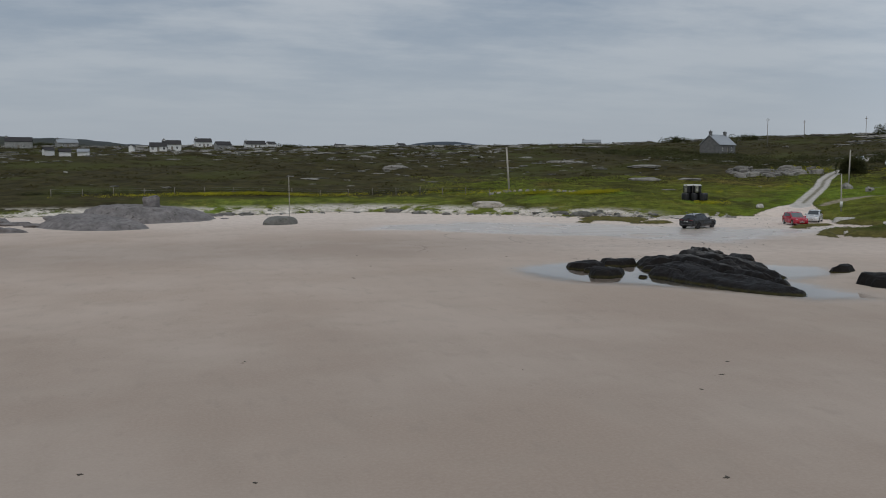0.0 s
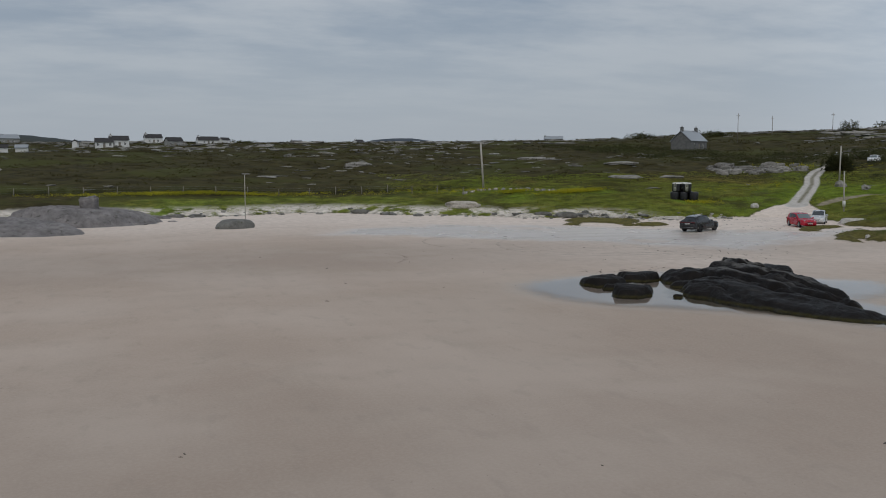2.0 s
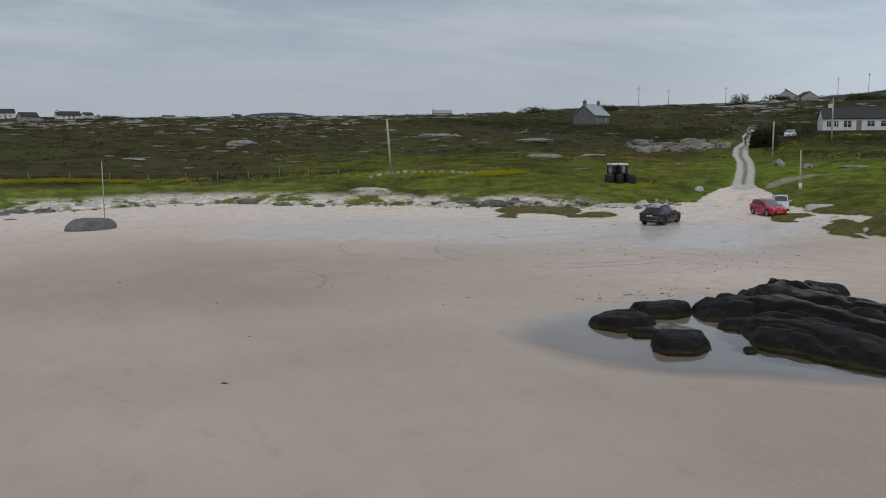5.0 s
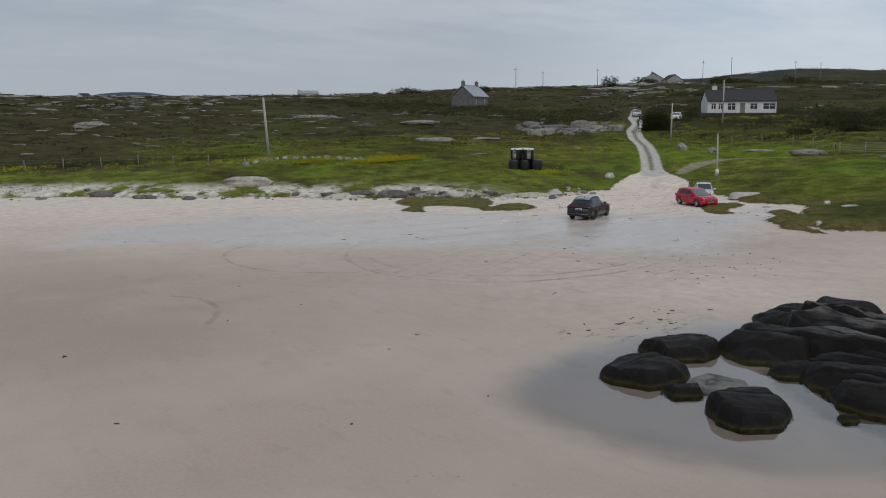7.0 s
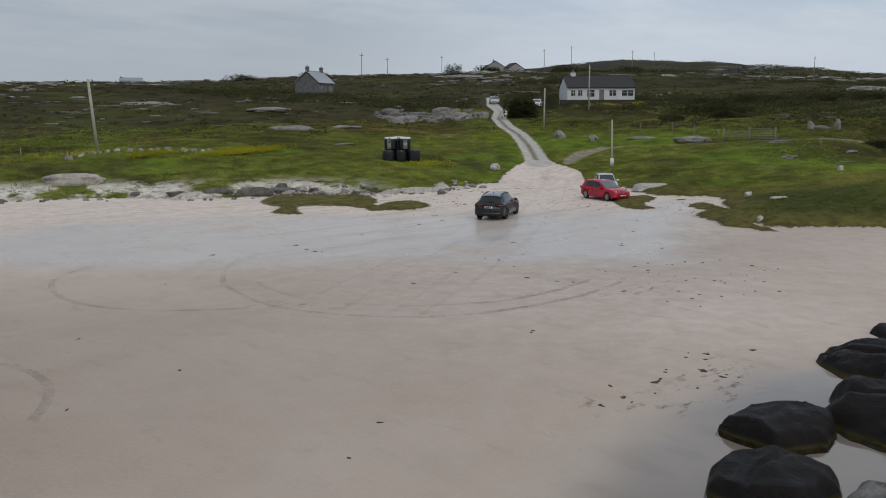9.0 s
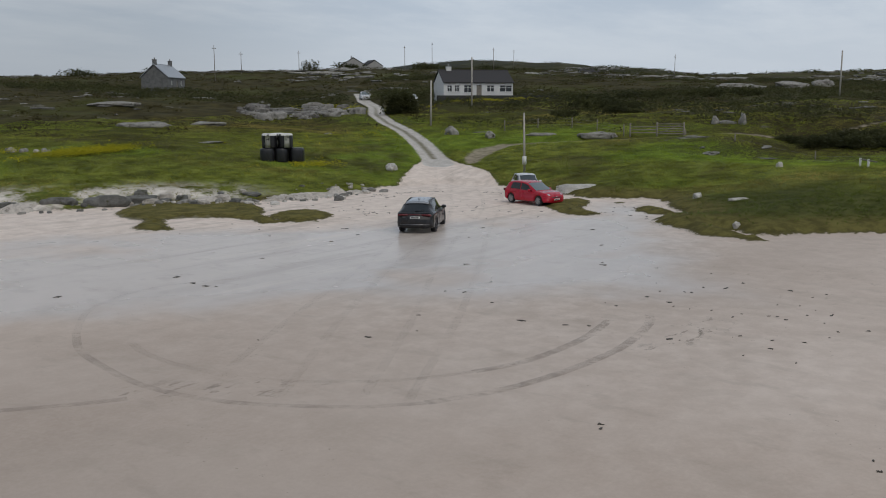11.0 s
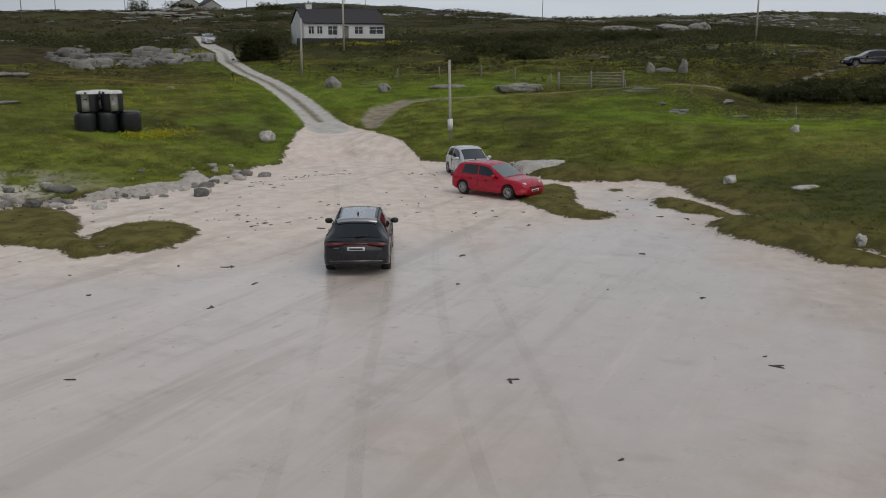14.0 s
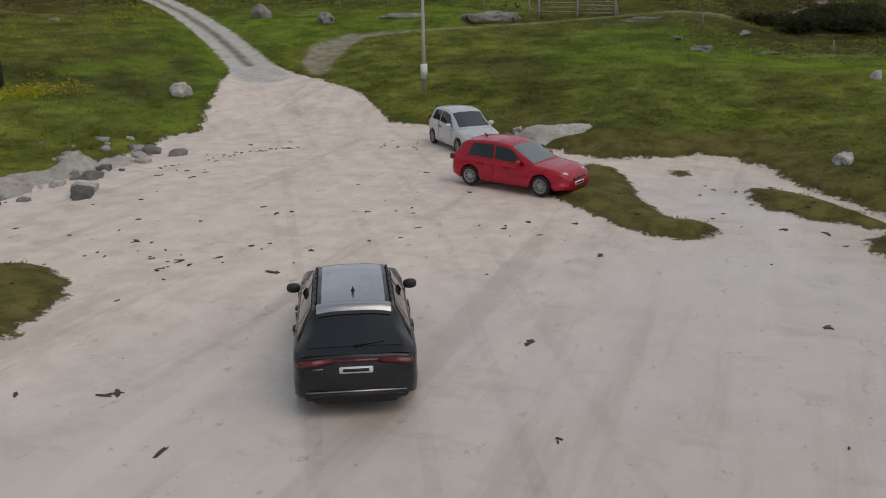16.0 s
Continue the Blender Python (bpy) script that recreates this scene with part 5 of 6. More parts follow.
def house(name, x, y, turn, length, depth, wall_h, roof_h, wall_mat, roof_mat, label, openings=(), chimneys=(), z=None, gable_openings=(), bargeboard=False, hip=0.0):
    """A gabled house. Its front faces -y; openings are (x, z, width, height, kind) on the front."""
    zb = ground_z(x, y) if z is None else z
    root = thing(name, pose(x, y, zb, 0, 0, turn), label, "house")
    t = 0.3
    bm = bmesh.new()
    xs = sorted({-length / 2, length / 2} | {o[0] - o[2] / 2 for o in openings} | {o[0] + o[2] / 2 for o in openings})
    zs = sorted({-1.0, wall_h} | {o[1] for o in openings} | {o[1] + o[3] for o in openings})
    node = {(x, z): bm.verts.new((x, -depth / 2, z)) for x in xs for z in zs}
    for a, b in zip(xs, xs[1:]):
        for c, d in zip(zs, zs[1:]):
            if not any(abs(o[0] - (a + b) / 2) < o[2] / 2 and o[1] < (c + d) / 2 < o[1] + o[3] for o in openings):
                bm.faces.new((node[a, c], node[b, c], node[b, d], node[a, d]))
    sheet = bm.faces[:]
    grown = bmesh.ops.extrude_face_region(bm, geom=sheet)["geom"]
    for v in grown:
        if isinstance(v, bmesh.types.BMVert):
            v.co.y += t
    bmesh.ops.delete(bm, geom=[v for v in bm.verts if not v.link_faces], context="VERTS")
    bmesh.ops.recalc_face_normals(bm, faces=bm.faces)
    part("front_wall", bm, wall_mat, root, "", False)
    part("back_wall", box(bmesh.new(), -length / 2, length / 2, depth / 2 - t, depth / 2, -1.0, wall_h), wall_mat, root, "", False)
    for s in (-1, 1):
        o = [(-depth / 2 + t, -1.0), (depth / 2 - t, -1.0), (depth / 2 - t, wall_h), (0, wall_h + roof_h * (1 - 2 * t / depth)), (-depth / 2 + t, wall_h)]
        bm = prism(bmesh.new(), o, s * length / 2 - (t if s > 0 else 0), s * length / 2 + (t if s < 0 else 0), "x")
        part("gable_wall", bm, wall_mat, root, "", False)
    for s in (-1, 1):
        e = depth / 2 + 0.25
        drop = roof_h * 0.25 / (depth / 2)
        o = [(s * e, wall_h - drop), (0, wall_h + roof_h), (0, wall_h + roof_h + 0.14), (s * (e + 0.04), wall_h - drop + 0.10)]
        if s > 0:
            o = [(p[0], p[1]) for p in o]
        bm = prism(bmesh.new(), o, -length / 2 - 0.15, length / 2 + 0.15, "x")
        for v in bm.verts:
            if hip and v.co.z > wall_h + roof_h * 0.6:
                v.co.x -= math.copysign(hip, v.co.x)
        part("roof_slope", bm, roof_mat, root, "", False)
    part("ridge", tube(bmesh.new(), (-length / 2 - 0.15 + hip, 0, wall_h + roof_h + 0.12), (length / 2 + 0.15 - hip, 0, wall_h + roof_h + 0.12), 0.09, 0.09, 8), roof_mat, root)
    for ox, oz, ow, oh, kind in openings:
        y0 = -depth / 2 + 0.12
        unit = part("door" if kind == "door" else "window", box(bmesh.new(), ox - ow / 2, ox + ow / 2, y0 + 0.02, y0 + 0.06, oz, oz + oh), TIMBER if kind == "door" else GLASS, root, "", False)
        if kind != "door":
            bm = bmesh.new()
            for a, b, c, d in ((-ow / 2, ow / 2, 0, 0.07), (-ow / 2, ow / 2, oh - 0.07, oh), (-ow / 2, -ow / 2 + 0.07, 0, oh), (ow / 2 - 0.07, ow / 2, 0, oh), (-0.035, 0.035, 0, oh), (-ow / 2, ow / 2, oh * 0.62, oh * 0.62 + 0.05)):
                box(bm, ox + a, ox + b, y0 - 0.03, y0 + 0.03, oz + c, oz + d)
            part("window_frame", bm, WHITE_TAG, unit, "", False)
            part("sill", box(bmesh.new(), ox - ow / 2 - 0.08, ox + ow / 2 + 0.08, -depth / 2 - 0.08, y0 - 0.03, oz - 0.1, oz, 0.01), wall_mat, unit, "", False)
    for cx, ch in chimneys:
        top = wall_h + roof_h + ch
        stack = part("chimney", box(bmesh.new(), cx - 0.45, cx + 0.45, -0.32, 0.32, wall_h + roof_h * 0.4, top, 0.02), wall_mat, root, "", False)
        part("chimney_cap", box(bmesh.new(), cx - 0.52, cx + 0.52, -0.39, 0.39, top, top + 0.1, 0.02), GREY_WALL, stack)
        part("chimney_pot", tube(bmesh.new(), (cx, 0, top + 0.1), (cx, 0, top + 0.5), 0.14, 0.11, 10), GREY_WALL, stack)
    return root


WINDOWS = [(-5.2, 0.85, 0.9, 1.15, "window"), (-3.9, 0.85, 0.9, 1.15, "window"), (-1.9, 0.7, 1.5, 1.35, "window"), (0.1, 0.0, 0.95, 2.05, "door"), (2.2, 0.85, 1.4, 1.15, "window"), (5.0, 0.85, 2.3, 1.15, "window")]
house("bungalow", 154.6, 149.5, -40, 12.6, 7.5, 2.5, 2.1, WHITE_WALL, SLATE, "white bungalow with dark slate roof behind a garden wall", WINDOWS, [(-4.5, 0.7)], z=7.8)
bm = box(bmesh.new(), -8.2, 14.0, -0.22, 0.22, -1.5, 1.25, 0.05)
tagged(part("garden_wall", bm, plain("dark_garden_wall", (0.045, 0.045, 0.04), 0.9, vary=0.4, scale=2), None, "", False, pose(149.8, 144.1, 6.75, 0, 0, -38)), "low dark garden wall in front of the bungalow", "wall")
house("stone_cottage", 146.0, 226.5, 30, 9.5, 6.0, 2.7, 2.6, OLD_WALL, PALE_ROOF, "derelict grey stone cottage with pale sheet roof and two chimneys", [(-2.5, 0.9, 0.8, 1.0, "window"), (0.4, 0.0, 0.9, 1.9, "door"), (2.7, 0.9, 0.8, 1.0, "window")], [(-4.2, 1.0), (4.0, 1.0)], z=9.8)
house("hill_house", 290, 300, 48, 12, 9.5, 2.2, 2.8, CREST_WALL, SLATE, "pale gabled house on the hill crest", [], [(2, 0.6)], z=ground_z(290, 300) - 0.6)
house("hill_house", 301.5, 300, 60, 8.5, 7, 1.8, 2.2, CREST_WALL, SLATE, "smaller pale gabled house beside another on the crest", [], [], z=ground_z(301.5, 300) - 0.6)
TWO = [(-3.4, 0.9, 1.1, 1.2, "window"), (0, 0.0, 1.0, 2.0, "door"), (3.4, 0.9, 1.1, 1.2, "window")]
for x, y, turn, length, wall_h, mat, roof, label in [
        (-62, 352, 8, 16, 4.2, GREY_WALL, SLATE, "long grey farmhouse among dark trees"), (-50, 382, 20, 14, 3.0, GREY_WALL, PALE_ROOF, "pale-roofed barn on the far pasture"),
        (-36, 250, 30, 4.6, 2.2, WHITE_WALL, SLATE, "small white cottage far across the heath"), (-31.5, 247, 12, 5, 2.0, WHITE_WALL, SLATE, "low white cottage far across the heath"), (-27.5, 251, 0, 5, 1.5, WHITE_WALL, PALE_ROOF, "white outbuilding far across the heath"),
        (-18.2, 288, 85, 4, 2.4, WHITE_WALL, SLATE, "white gable-end cottage far off"), (-8, 330, 8, 11, 3.4, WHITE_WALL, SLATE, "large white two-storey farmhouse far off"),
        (-10.8, 295, 5, 9, 2.6, WHITE_WALL, SLATE, "white farmhouse in front of a larger one"), (2.5, 395, 10, 12, 3.4, WHITE_WALL, SLATE, "white house with dark roof on the skyline"),
        (10, 352, 20, 10, 3.2, GREY_WALL, SLATE, "grey stone house on the skyline"), (24, 392, 8, 15, 2.6, WHITE_WALL, SLATE, "white farmhouse on the skyline"), (32, 410, 30, 7, 2.4, WHITE_WALL, SLATE, "small white house on the skyline"),
        (90, 597, 20, 14, 3.0, GREY_WALL, SLATE, "grey house on the far skyline"), (134, 610, 30, 12, 2.8, WHITE_WALL, SLATE, "white house low on the far skyline"), (167, 581, 30, 10, 2.6, WHITE_WALL, PALE_ROOF, "pale house low on the far skyline"),
        (210, 459, -20, 18, 3.2, GREY_WALL, PALE_ROOF, "long pale farm building on the skyline"), (398, 252, -50, 15, 3.4, GREY_WALL, SLATE, "grey flat-looking house on the eastern skyline")]:
    house("far_house", x, y, turn, length * 0.56, min(4.6, length * 0.36), wall_h * 0.66, min(1.3, length * 0.11), mat, roof, label, [(o[0] * 0.5, o[1] * 0.6, o[2] * 0.7, o[3] * 0.7, o[4]) for o in TWO] if length > 8 else [], [(-length * 0.28 + 0.5, 0.4)] if length > 10 else [])

# ---- masts on the skyline ----


def mast(x, y, height, label):
    root = thing("mast", pose(x, y, ground_z(x, y)), label, "mast")
    part("shaft", tube(bmesh.new(), (0, 0, -1), (0, 0, height), 0.11, 0.07, 8), TIMBER, root)
    part("crossarm", box(bmesh.new(), -0.6, 0.6, -0.05, 0.05, height - 0.8, height - 0.68), TIMBER, root)
    for s in (-0.5, 0.5):
        part("insulator", tube(bmesh.new(), (s, 0, height - 0.68), (s, 0, height - 0.5), 0.05, 0.03, 6), WHITE_TAG, root)


for x, y, h in [(170, 238, 8.8), (205, 268, 6.5), (236, 275, 7.5), (282, 267, 9), (292, 262, 10), (266, 157, 7), (300, 240, 8), (330, 250, 8)]:
    mast(x, y, h, "tall timber power pole on the skyline")

# ---- single rocks on the shore and in the pasture ----
for x, y, length, width, height, turn, seed, mat, label in [
        (79.4, 106.4, 1.3, 1.0, 0.55, 20, 60, WHITE_STONE, "rounded pale boulder in grass beside the lane"),
        (44.0, 121.6, 5.4, 2.8, 0.75, -32, 61, SANDY_STONE, "broad pale rock slab at the pasture edge"),
        (79.2, 90.0, 0.6, 0.5, 0.55, 10, 63, WHITE_STONE, "upright pale stone behind the parked hatchback"),
        (76.0, 78.1, 0.9, 0.6, 0.36, 30, 64, WHITE_STONE, "white stone lying in saltmarsh turf"),
        (73.8, 74.7, 1.6, 0.4, 0.16, -60, 65, WHITE_STONE, "flat white stone lying in saltmarsh turf"),
        (66.3, 72.3, 0.55, 0.4, 0.24, 0, 66, WHITE_STONE, "small pale stone on brown turf"),
        (88.6, 76.6, 0.6, 0.5, 0.4, 0, 67, WHITE_STONE, "pale stone in green meadow"),
        (101.0, 115.6, 1.9, 1.5, 0.95, 10, 68, GRANITE, "upright grey boulder in pasture"),
        (100.6, 110.2, 2.2, 1.2, 0.7, 30, 69, GRANITE, "grey boulder in pasture beside a fence"),
        (105.0, 99.8, 4.2, 2.0, 0.6, -50, 70, GRANITE, "broad grey outcrop in pasture"),
        (104.0, 106.0, 4.0, 1.2, 0.3, -50, 71, GRANITE, "low grey ledge in pasture"),
        (117.4, 91.9, 0.9, 0.8, 0.9, 0, 72, GRANITE, "ruined stone gate pier on the heath"),
        (117.8, 89.0, 1.0, 0.8, 1.25, 0, 73, GRANITE, "taller ruined stone gate pier on the heath"),
        (117.6, 90.5, 2.0, 0.6, 0.4, -75, 74, GRANITE, "tumbled low stone wall between two piers"),
        (79.0, 140.2, 6.0, 3.0, 0.5, -30, 75, GRANITE, "low grey rock dome in heath"),
        (87.8, 140.8, 4.6, 2.4, 0.45, -30, 76, GRANITE, "low grey rock dome in rough grass"),
        (43.0, 183.0, 6.0, 3.0, 0.9, -20, 77, GRANITE, "pale bare rock patch in heath"),
        (81.0, 183.5, 9.0, 4.0, 0.6, -20, 78, GRANITE, "long pale rock hump in heath"),
        (89.2, 160.5, 7.0, 3.5, 0.4, -30, 79, GRANITE, "flat pale rock shelf in heath"),
        (205, 118, 12, 4, 1.1, -40, 80, GRANITE, "grey outcrop on the eastern heath"),
        (227, 114, 10, 4, 1.4, -30, 81, GRANITE, "rounded grey outcrop on the eastern heath"),
        (245, 112, 9, 5, 1.7, 0, 82, GRANITE, "rounded grey knoll on the eastern heath")]:
    rock("rock", x, y, length, width, height, turn, seed, mat, label, rough=0.24, strata=0.08 if length > 3 else 0.0, detail=4)

turf_ledge = new("pale_ledge", ledge_mesh("pale_ledge", [(78.2, 89.6), (78.0, 88.6), (78.6, 87.4), (79.6, 86.5), (80.3, 86.8), (79.9, 87.8), (79.5, 88.9), (78.9, 89.7)], WHITE_STONE, 0.2, (0.0, 0.0), 0.5, -60, 0.4, 62, 0.08, 1))
turf_ledge.location.z = ground_z(79.0, 88.0) + 0.05
tagged(turf_ledge, "pale weathered rock ledge beside the turf", "rock")
rnd = random.Random(5)
for k in range(56):
    a, b = rnd.uniform(-1, 1), rnd.uniform(-1, 1)
    x, y = 110.5 + 7.5 * a + 1.5 * b, 147.0 - 4.0 * a + 5.0 * b
    s = rnd.uniform(0.6, 2.0)
    rock("outcrop_rock", x, y, s * rnd.uniform(1.2, 2.6), s * 0.8, s * rnd.uniform(0.2, 0.6), rnd.gauss(-38, 18), 100 + k, GRANITE if k % 2 else GREY_SLAB, "bare grey granite outcrop block in rough pasture", group="granite outcrop above the lane", rough=0.36, detail=3, strata=0.12, square=0.6)

# stones strewn along the top of the beach
shore = [(4, 126.5), (13, 125.6), (23, 129), (30, 126), (36, 120.2), (44, 115.8), (50, 109), (55, 107.6), (59, 103.8), (66, 101.8), (72, 102.4)]
run = [0.0]
for (ax, ay), (bx, by) in zip(shore, shore[1:]):
    run.append(run[-1] + math.hypot(bx - ax, by - ay))
for k in range(220):
    s = rnd.uniform(0, run[-1]) if k < 72 else rnd.uniform(run[-4], run[-1])
    x, y = np.interp(s, run, [p[0] for p in shore]), np.interp(s, run, [p[1] for p in shore])
    x, y = x + rnd.gauss(0, 0.9), y + rnd.gauss(0.2, 0.9)
    size = min(1.3 if k < 72 else 0.75, 0.26 * math.exp(rnd.gauss(0, 0.6)) * (1.15 if k < 72 else 1.0))
    size = min(size, 0.75) if x > 57 else size
    rock("shore_stone", x, y, size * rnd.uniform(1.0, 1.7), size, size * rnd.uniform(0.3, 0.5), rnd.uniform(0, 180), 200 + k, (GRANITE if rnd.random() < 0.4 else SHORE) if k < 72 else (SANDY_STONE, GRANITE, SANDY_STONE, SHORE, WHITE_STONE)[k % 5], "weathered grey stone on the sandy shore edge", group="stones along the shore", rough=0.32, detail=3 if size > 0.5 else 2, square=0.65)
for x, y, s in [(53.6, 109.0, 1.9), (55.6, 108.2, 1.4), (51.0, 110.4, 1.3), (48.4, 112.2, 1.2), (62.0, 104.6, 0.9), (7.0, 126.5, 1.8), (9.6, 126.2, 1.6), (31.0, 126.5, 1.7), (34, 122.5, 1.5)]:
    rock("dark_ledge", x, y, s * 1.7, s * 0.7, s * 0.26, -35, int(x * 7), SHORE, "dark low rock ledge at the top of the beach", group="ledges along the shore", rough=0.3, square=0.65)

for k, (x, y, size) in enumerate([(64.6, 102.5, 1.9), (66.6, 102.6, 2.4), (68.4, 102.8, 1.8), (69.6, 102.0, 1.6), (63.2, 103.4, 1.5), (58.6, 105.4, 1.6), (49.0, 111.4, 2.0), (71.6, 102.6, 1.1)]):
    outline = [(x + size * (0.75 + 0.35 * rnd.random()) * math.cos(a) * 0.8, y + size * (0.6 + 0.4 * rnd.random()) * math.sin(a) * 0.55) for a in np.linspace(0, 5.5, 8)]
    ledge = new("pale_ledge", ledge_mesh("pale_ledge", outline, SANDY_STONE, 0.32, (0.0, 0.06), 0.6, -30, 0.5, 800 + k, 0.1, 1))
    ledge.location.z = ground_z(x, y) * 0.8
    tagged(ledge, "low bleached rock ledge half buried in sand", "rock", "bleached ledges along the shore")

# ---- grass, heath and field stones, past counting ----
rng = np.random.default_rng(11)


def scatter(count, x0, x1, y0, y1, keep):
    px, py = rng.uniform(x0, x1, count), rng.uniform(y0, y1, count)
    z, land, isle, lane, pool = terrain(px, py)
    ok = keep(px, py, land, isle, lane)
    return px[ok], py[ok], z[ok], land[ok]


def fan(px, py):
    return within_lane(px, py, FAN)


def blades(name, px, py, pz, per, h_lo, h_hi, width, lean, mat, label, radius=0.26):
    """Tufts of narrow bent blades."""
    n = len(px)
    ang = rng.uniform(0, 2 * np.pi, (n, per))
    rad = rng.uniform(0, radius, (n, per))
    h = rng.uniform(h_lo, h_hi, (n, per))
    bx, by = px[:, None] + rad * np.cos(ang), py[:, None] + rad * np.sin(ang)
    way = ang + rng.normal(0, 0.7, (n, per))
    wx, wy = -width * np.sin(way), width * np.cos(way)
    tx, ty = bx + lean * h * np.cos(way), by + lean * h * np.sin(way)
    base = np.broadcast_to(pz[:, None] - 0.03, h.shape)
    tri = np.stack([np.stack([bx - wx, by - wy, base], -1), np.stack([bx + wx, by + wy, base], -1), np.stack([tx, ty, base + h], -1)], 2).reshape(-1, 3)
    ob = new(name, mesh_of(name, tri, np.arange(len(tri)).reshape(-1, 3), mat, False))
    return tagged(ob, label, "grass", kind="stuff")


def leaves(px, py, pz, rx, rh, per, size):
    """Loose low mounds of leaves: verts of triangles over uneven domes."""
    n = len(px)
    ang, up = rng.uniform(0, 2 * np.pi, (n, per)), rng.uniform(0.0, 1.0, (n, per))
    out = np.sqrt(np.maximum(0, 1 - up ** 2)) * rng.uniform(0.75, 1.1, (n, per))
    c = np.stack([px[:, None] + rx[:, None] * out * np.cos(ang), py[:, None] + rx[:, None] * out * np.sin(ang), pz[:, None] + rh[:, None] * up * rng.uniform(0.75, 1.15, (n, per))], -1)
    s = (size * (0.6 + 0.8 * rng.random((n, per))))[..., None, None] if np.isscalar(size) else size[:, None, None, None] * (0.6 + 0.8 * rng.random((n, per)))[..., None, None]
    corners = rng.normal(0, 0.6, (n, per, 3, 3)) * s
    corners[..., 2] *= 0.7
    return (c[:, :, None, :] + corners).reshape(-1, 3)


def leaf_object(name, tri, mat, label, category="heather"):
    ob = new(name, mesh_of(name, tri, np.arange(len(tri)).reshape(-1, 3), mat, False))
    return tagged(ob, label, category, kind="stuff")


meadow = lambda px, py, land, isle, lane: (land > np.where((py < 90) & (px < 84), 1.7, np.where(px < 60, 3.5, 0.25))) & (lane < -0.15) & (fan(px, py) < -0.2)
px, py, pz, d = scatter(70000, 40, 125, 62, 150, meadow)
blades("meadow_grass", px, py, pz, 7, 0.04, 0.15, 0.026, 1.9, GRASS, "rough green meadow grass in tufts")
px, py, pz, d = scatter(70000, -60, 150, 40, 190, lambda px, py, land, isle, lane: (land > 1) & (px > -4 + 4 * rng.random(px.shape)) & ((land < np.where(px < 42, 10, 42)) | ((px > 85) & (py < 132) & (land < 85))) & (lane < -0.2) & (fan(px, py) < -0.2))
blades("rough_pasture", px, py, pz, 7, 0.05, 0.2, 0.038, 1.8, GRASS, "taller mixed pasture grass in clumps", 0.5)
px, py, pz, d = scatter(9000, 46, 80, 76, 108, lambda px, py, land, isle, lane: (isle > 0.05) | ((land > -0.1) & (land < 2.0) & (py < 90)))
blades("saltmarsh_turf", px, py, pz, 9, 0.02, 0.07, 0.02, 1.6, TURF, "short brown-green saltmarsh turf", 0.25)
px, py, pz, d = scatter(17000, -160, 330, 60, 420, lambda px, py, land, isle, lane: (land > np.where(px < 40, 12, 26) + 22 * rng.random(px.shape)) & (lane < -1.5))
size = rng.uniform(0.5, 1.6, len(px))
leaf_object("heath_scrub", leaves(px, py, pz - 0.1, size, size * 0.32, 40, size * 0.14), HEATH, "dark brown-green heath scrub in low mounds")
px, py, pz, d = scatter(13000, -500, 1200, 40, 1000, lambda px, py, land, isle, lane: land > 120)
size = rng.uniform(1.5, 4.0, len(px))
leaf_object("far_scrub", leaves(px, py, pz - 0.3, size, size * 0.2, 20, size * 0.17), HEATH, "distant dark scrub over the heath")

px, py, pz, d = scatter(7000, 112, 330, 50, 260, lambda px, py, land, isle, lane: (land > 34) & (lane < -2.5) & (fbm(px, py, 42, 3, 31) > 0.1))
size = rng.uniform(0.8, 2.2, len(px))
leaf_object("dark_thicket", leaves(px, py, pz - 0.2, size, size * 0.5, 80, size * 0.115), SHRUB, "dark tangled bramble and gorse over the eastern heath", "bushes")

bank = rng.uniform(0, 1, 420)
px, py = -24 + 74 * bank, np.interp(-24 + 74 * bank, [-24, 26.4, 37.8, 50], [146.4, 143.2, 140.6, 136.0]) + rng.normal(0, 0.35, 420)
size = rng.uniform(0.45, 0.9, 420)
leaf_object("overgrown_bank", leaves(px, py, terrain(px, py)[0] - 0.1, size, size * 0.8, 60, size * 0.12), SHRUB, "dark overgrown field bank along the pasture fence", "bank")

# yellow bloom in bands
bx, by = [], []
for cx, cy, sx, sy, count in [(62, 124, 2.4, 0.7, 420), (54.5, 128.6, 1.6, 0.5, 150), (10, 141, 9.0, 0.7, 700), (38, 138, 6, 0.8, 50), (96, 121, 6, 3, 40), (120, 148, 4, 3, 160), (146, 138, 9, 2, 200), (78, 118, 4, 2, 20), (73.5, 110.2, 1.6, 0.5, 50), (47, 133, 3, 0.6, 50)]:
    bx.append(rng.normal(cx, sx, count)), by.append(rng.normal(cy, sy, count))
bx, by = np.concatenate(bx), np.concatenate(by)
bz_, bl, _, blane, _ = terrain(bx, by)
ok = (bl > 2) & (blane < -0.4)
bx, by, bz_ = bx[ok], by[ok], bz_[ok]
leaf_object("yellow_bloom", leaves(bx, by, bz_ + 0.15, np.full(len(bx), 0.45), np.full(len(bx), 0.3), 26, 0.075), BLOOM, "yellow flowering weeds in the pasture", "flowers")


def lump_template(subdivisions=2):
    bm = bmesh.new()
    bmesh.ops.create_icosphere(bm, subdivisions=subdivisions, radius=1.0)
    v, f = np.array([p.co[:] for p in bm.verts]), np.array([[p.index for p in q.verts] for q in bm.faces])
    bm.free()
    return v, f


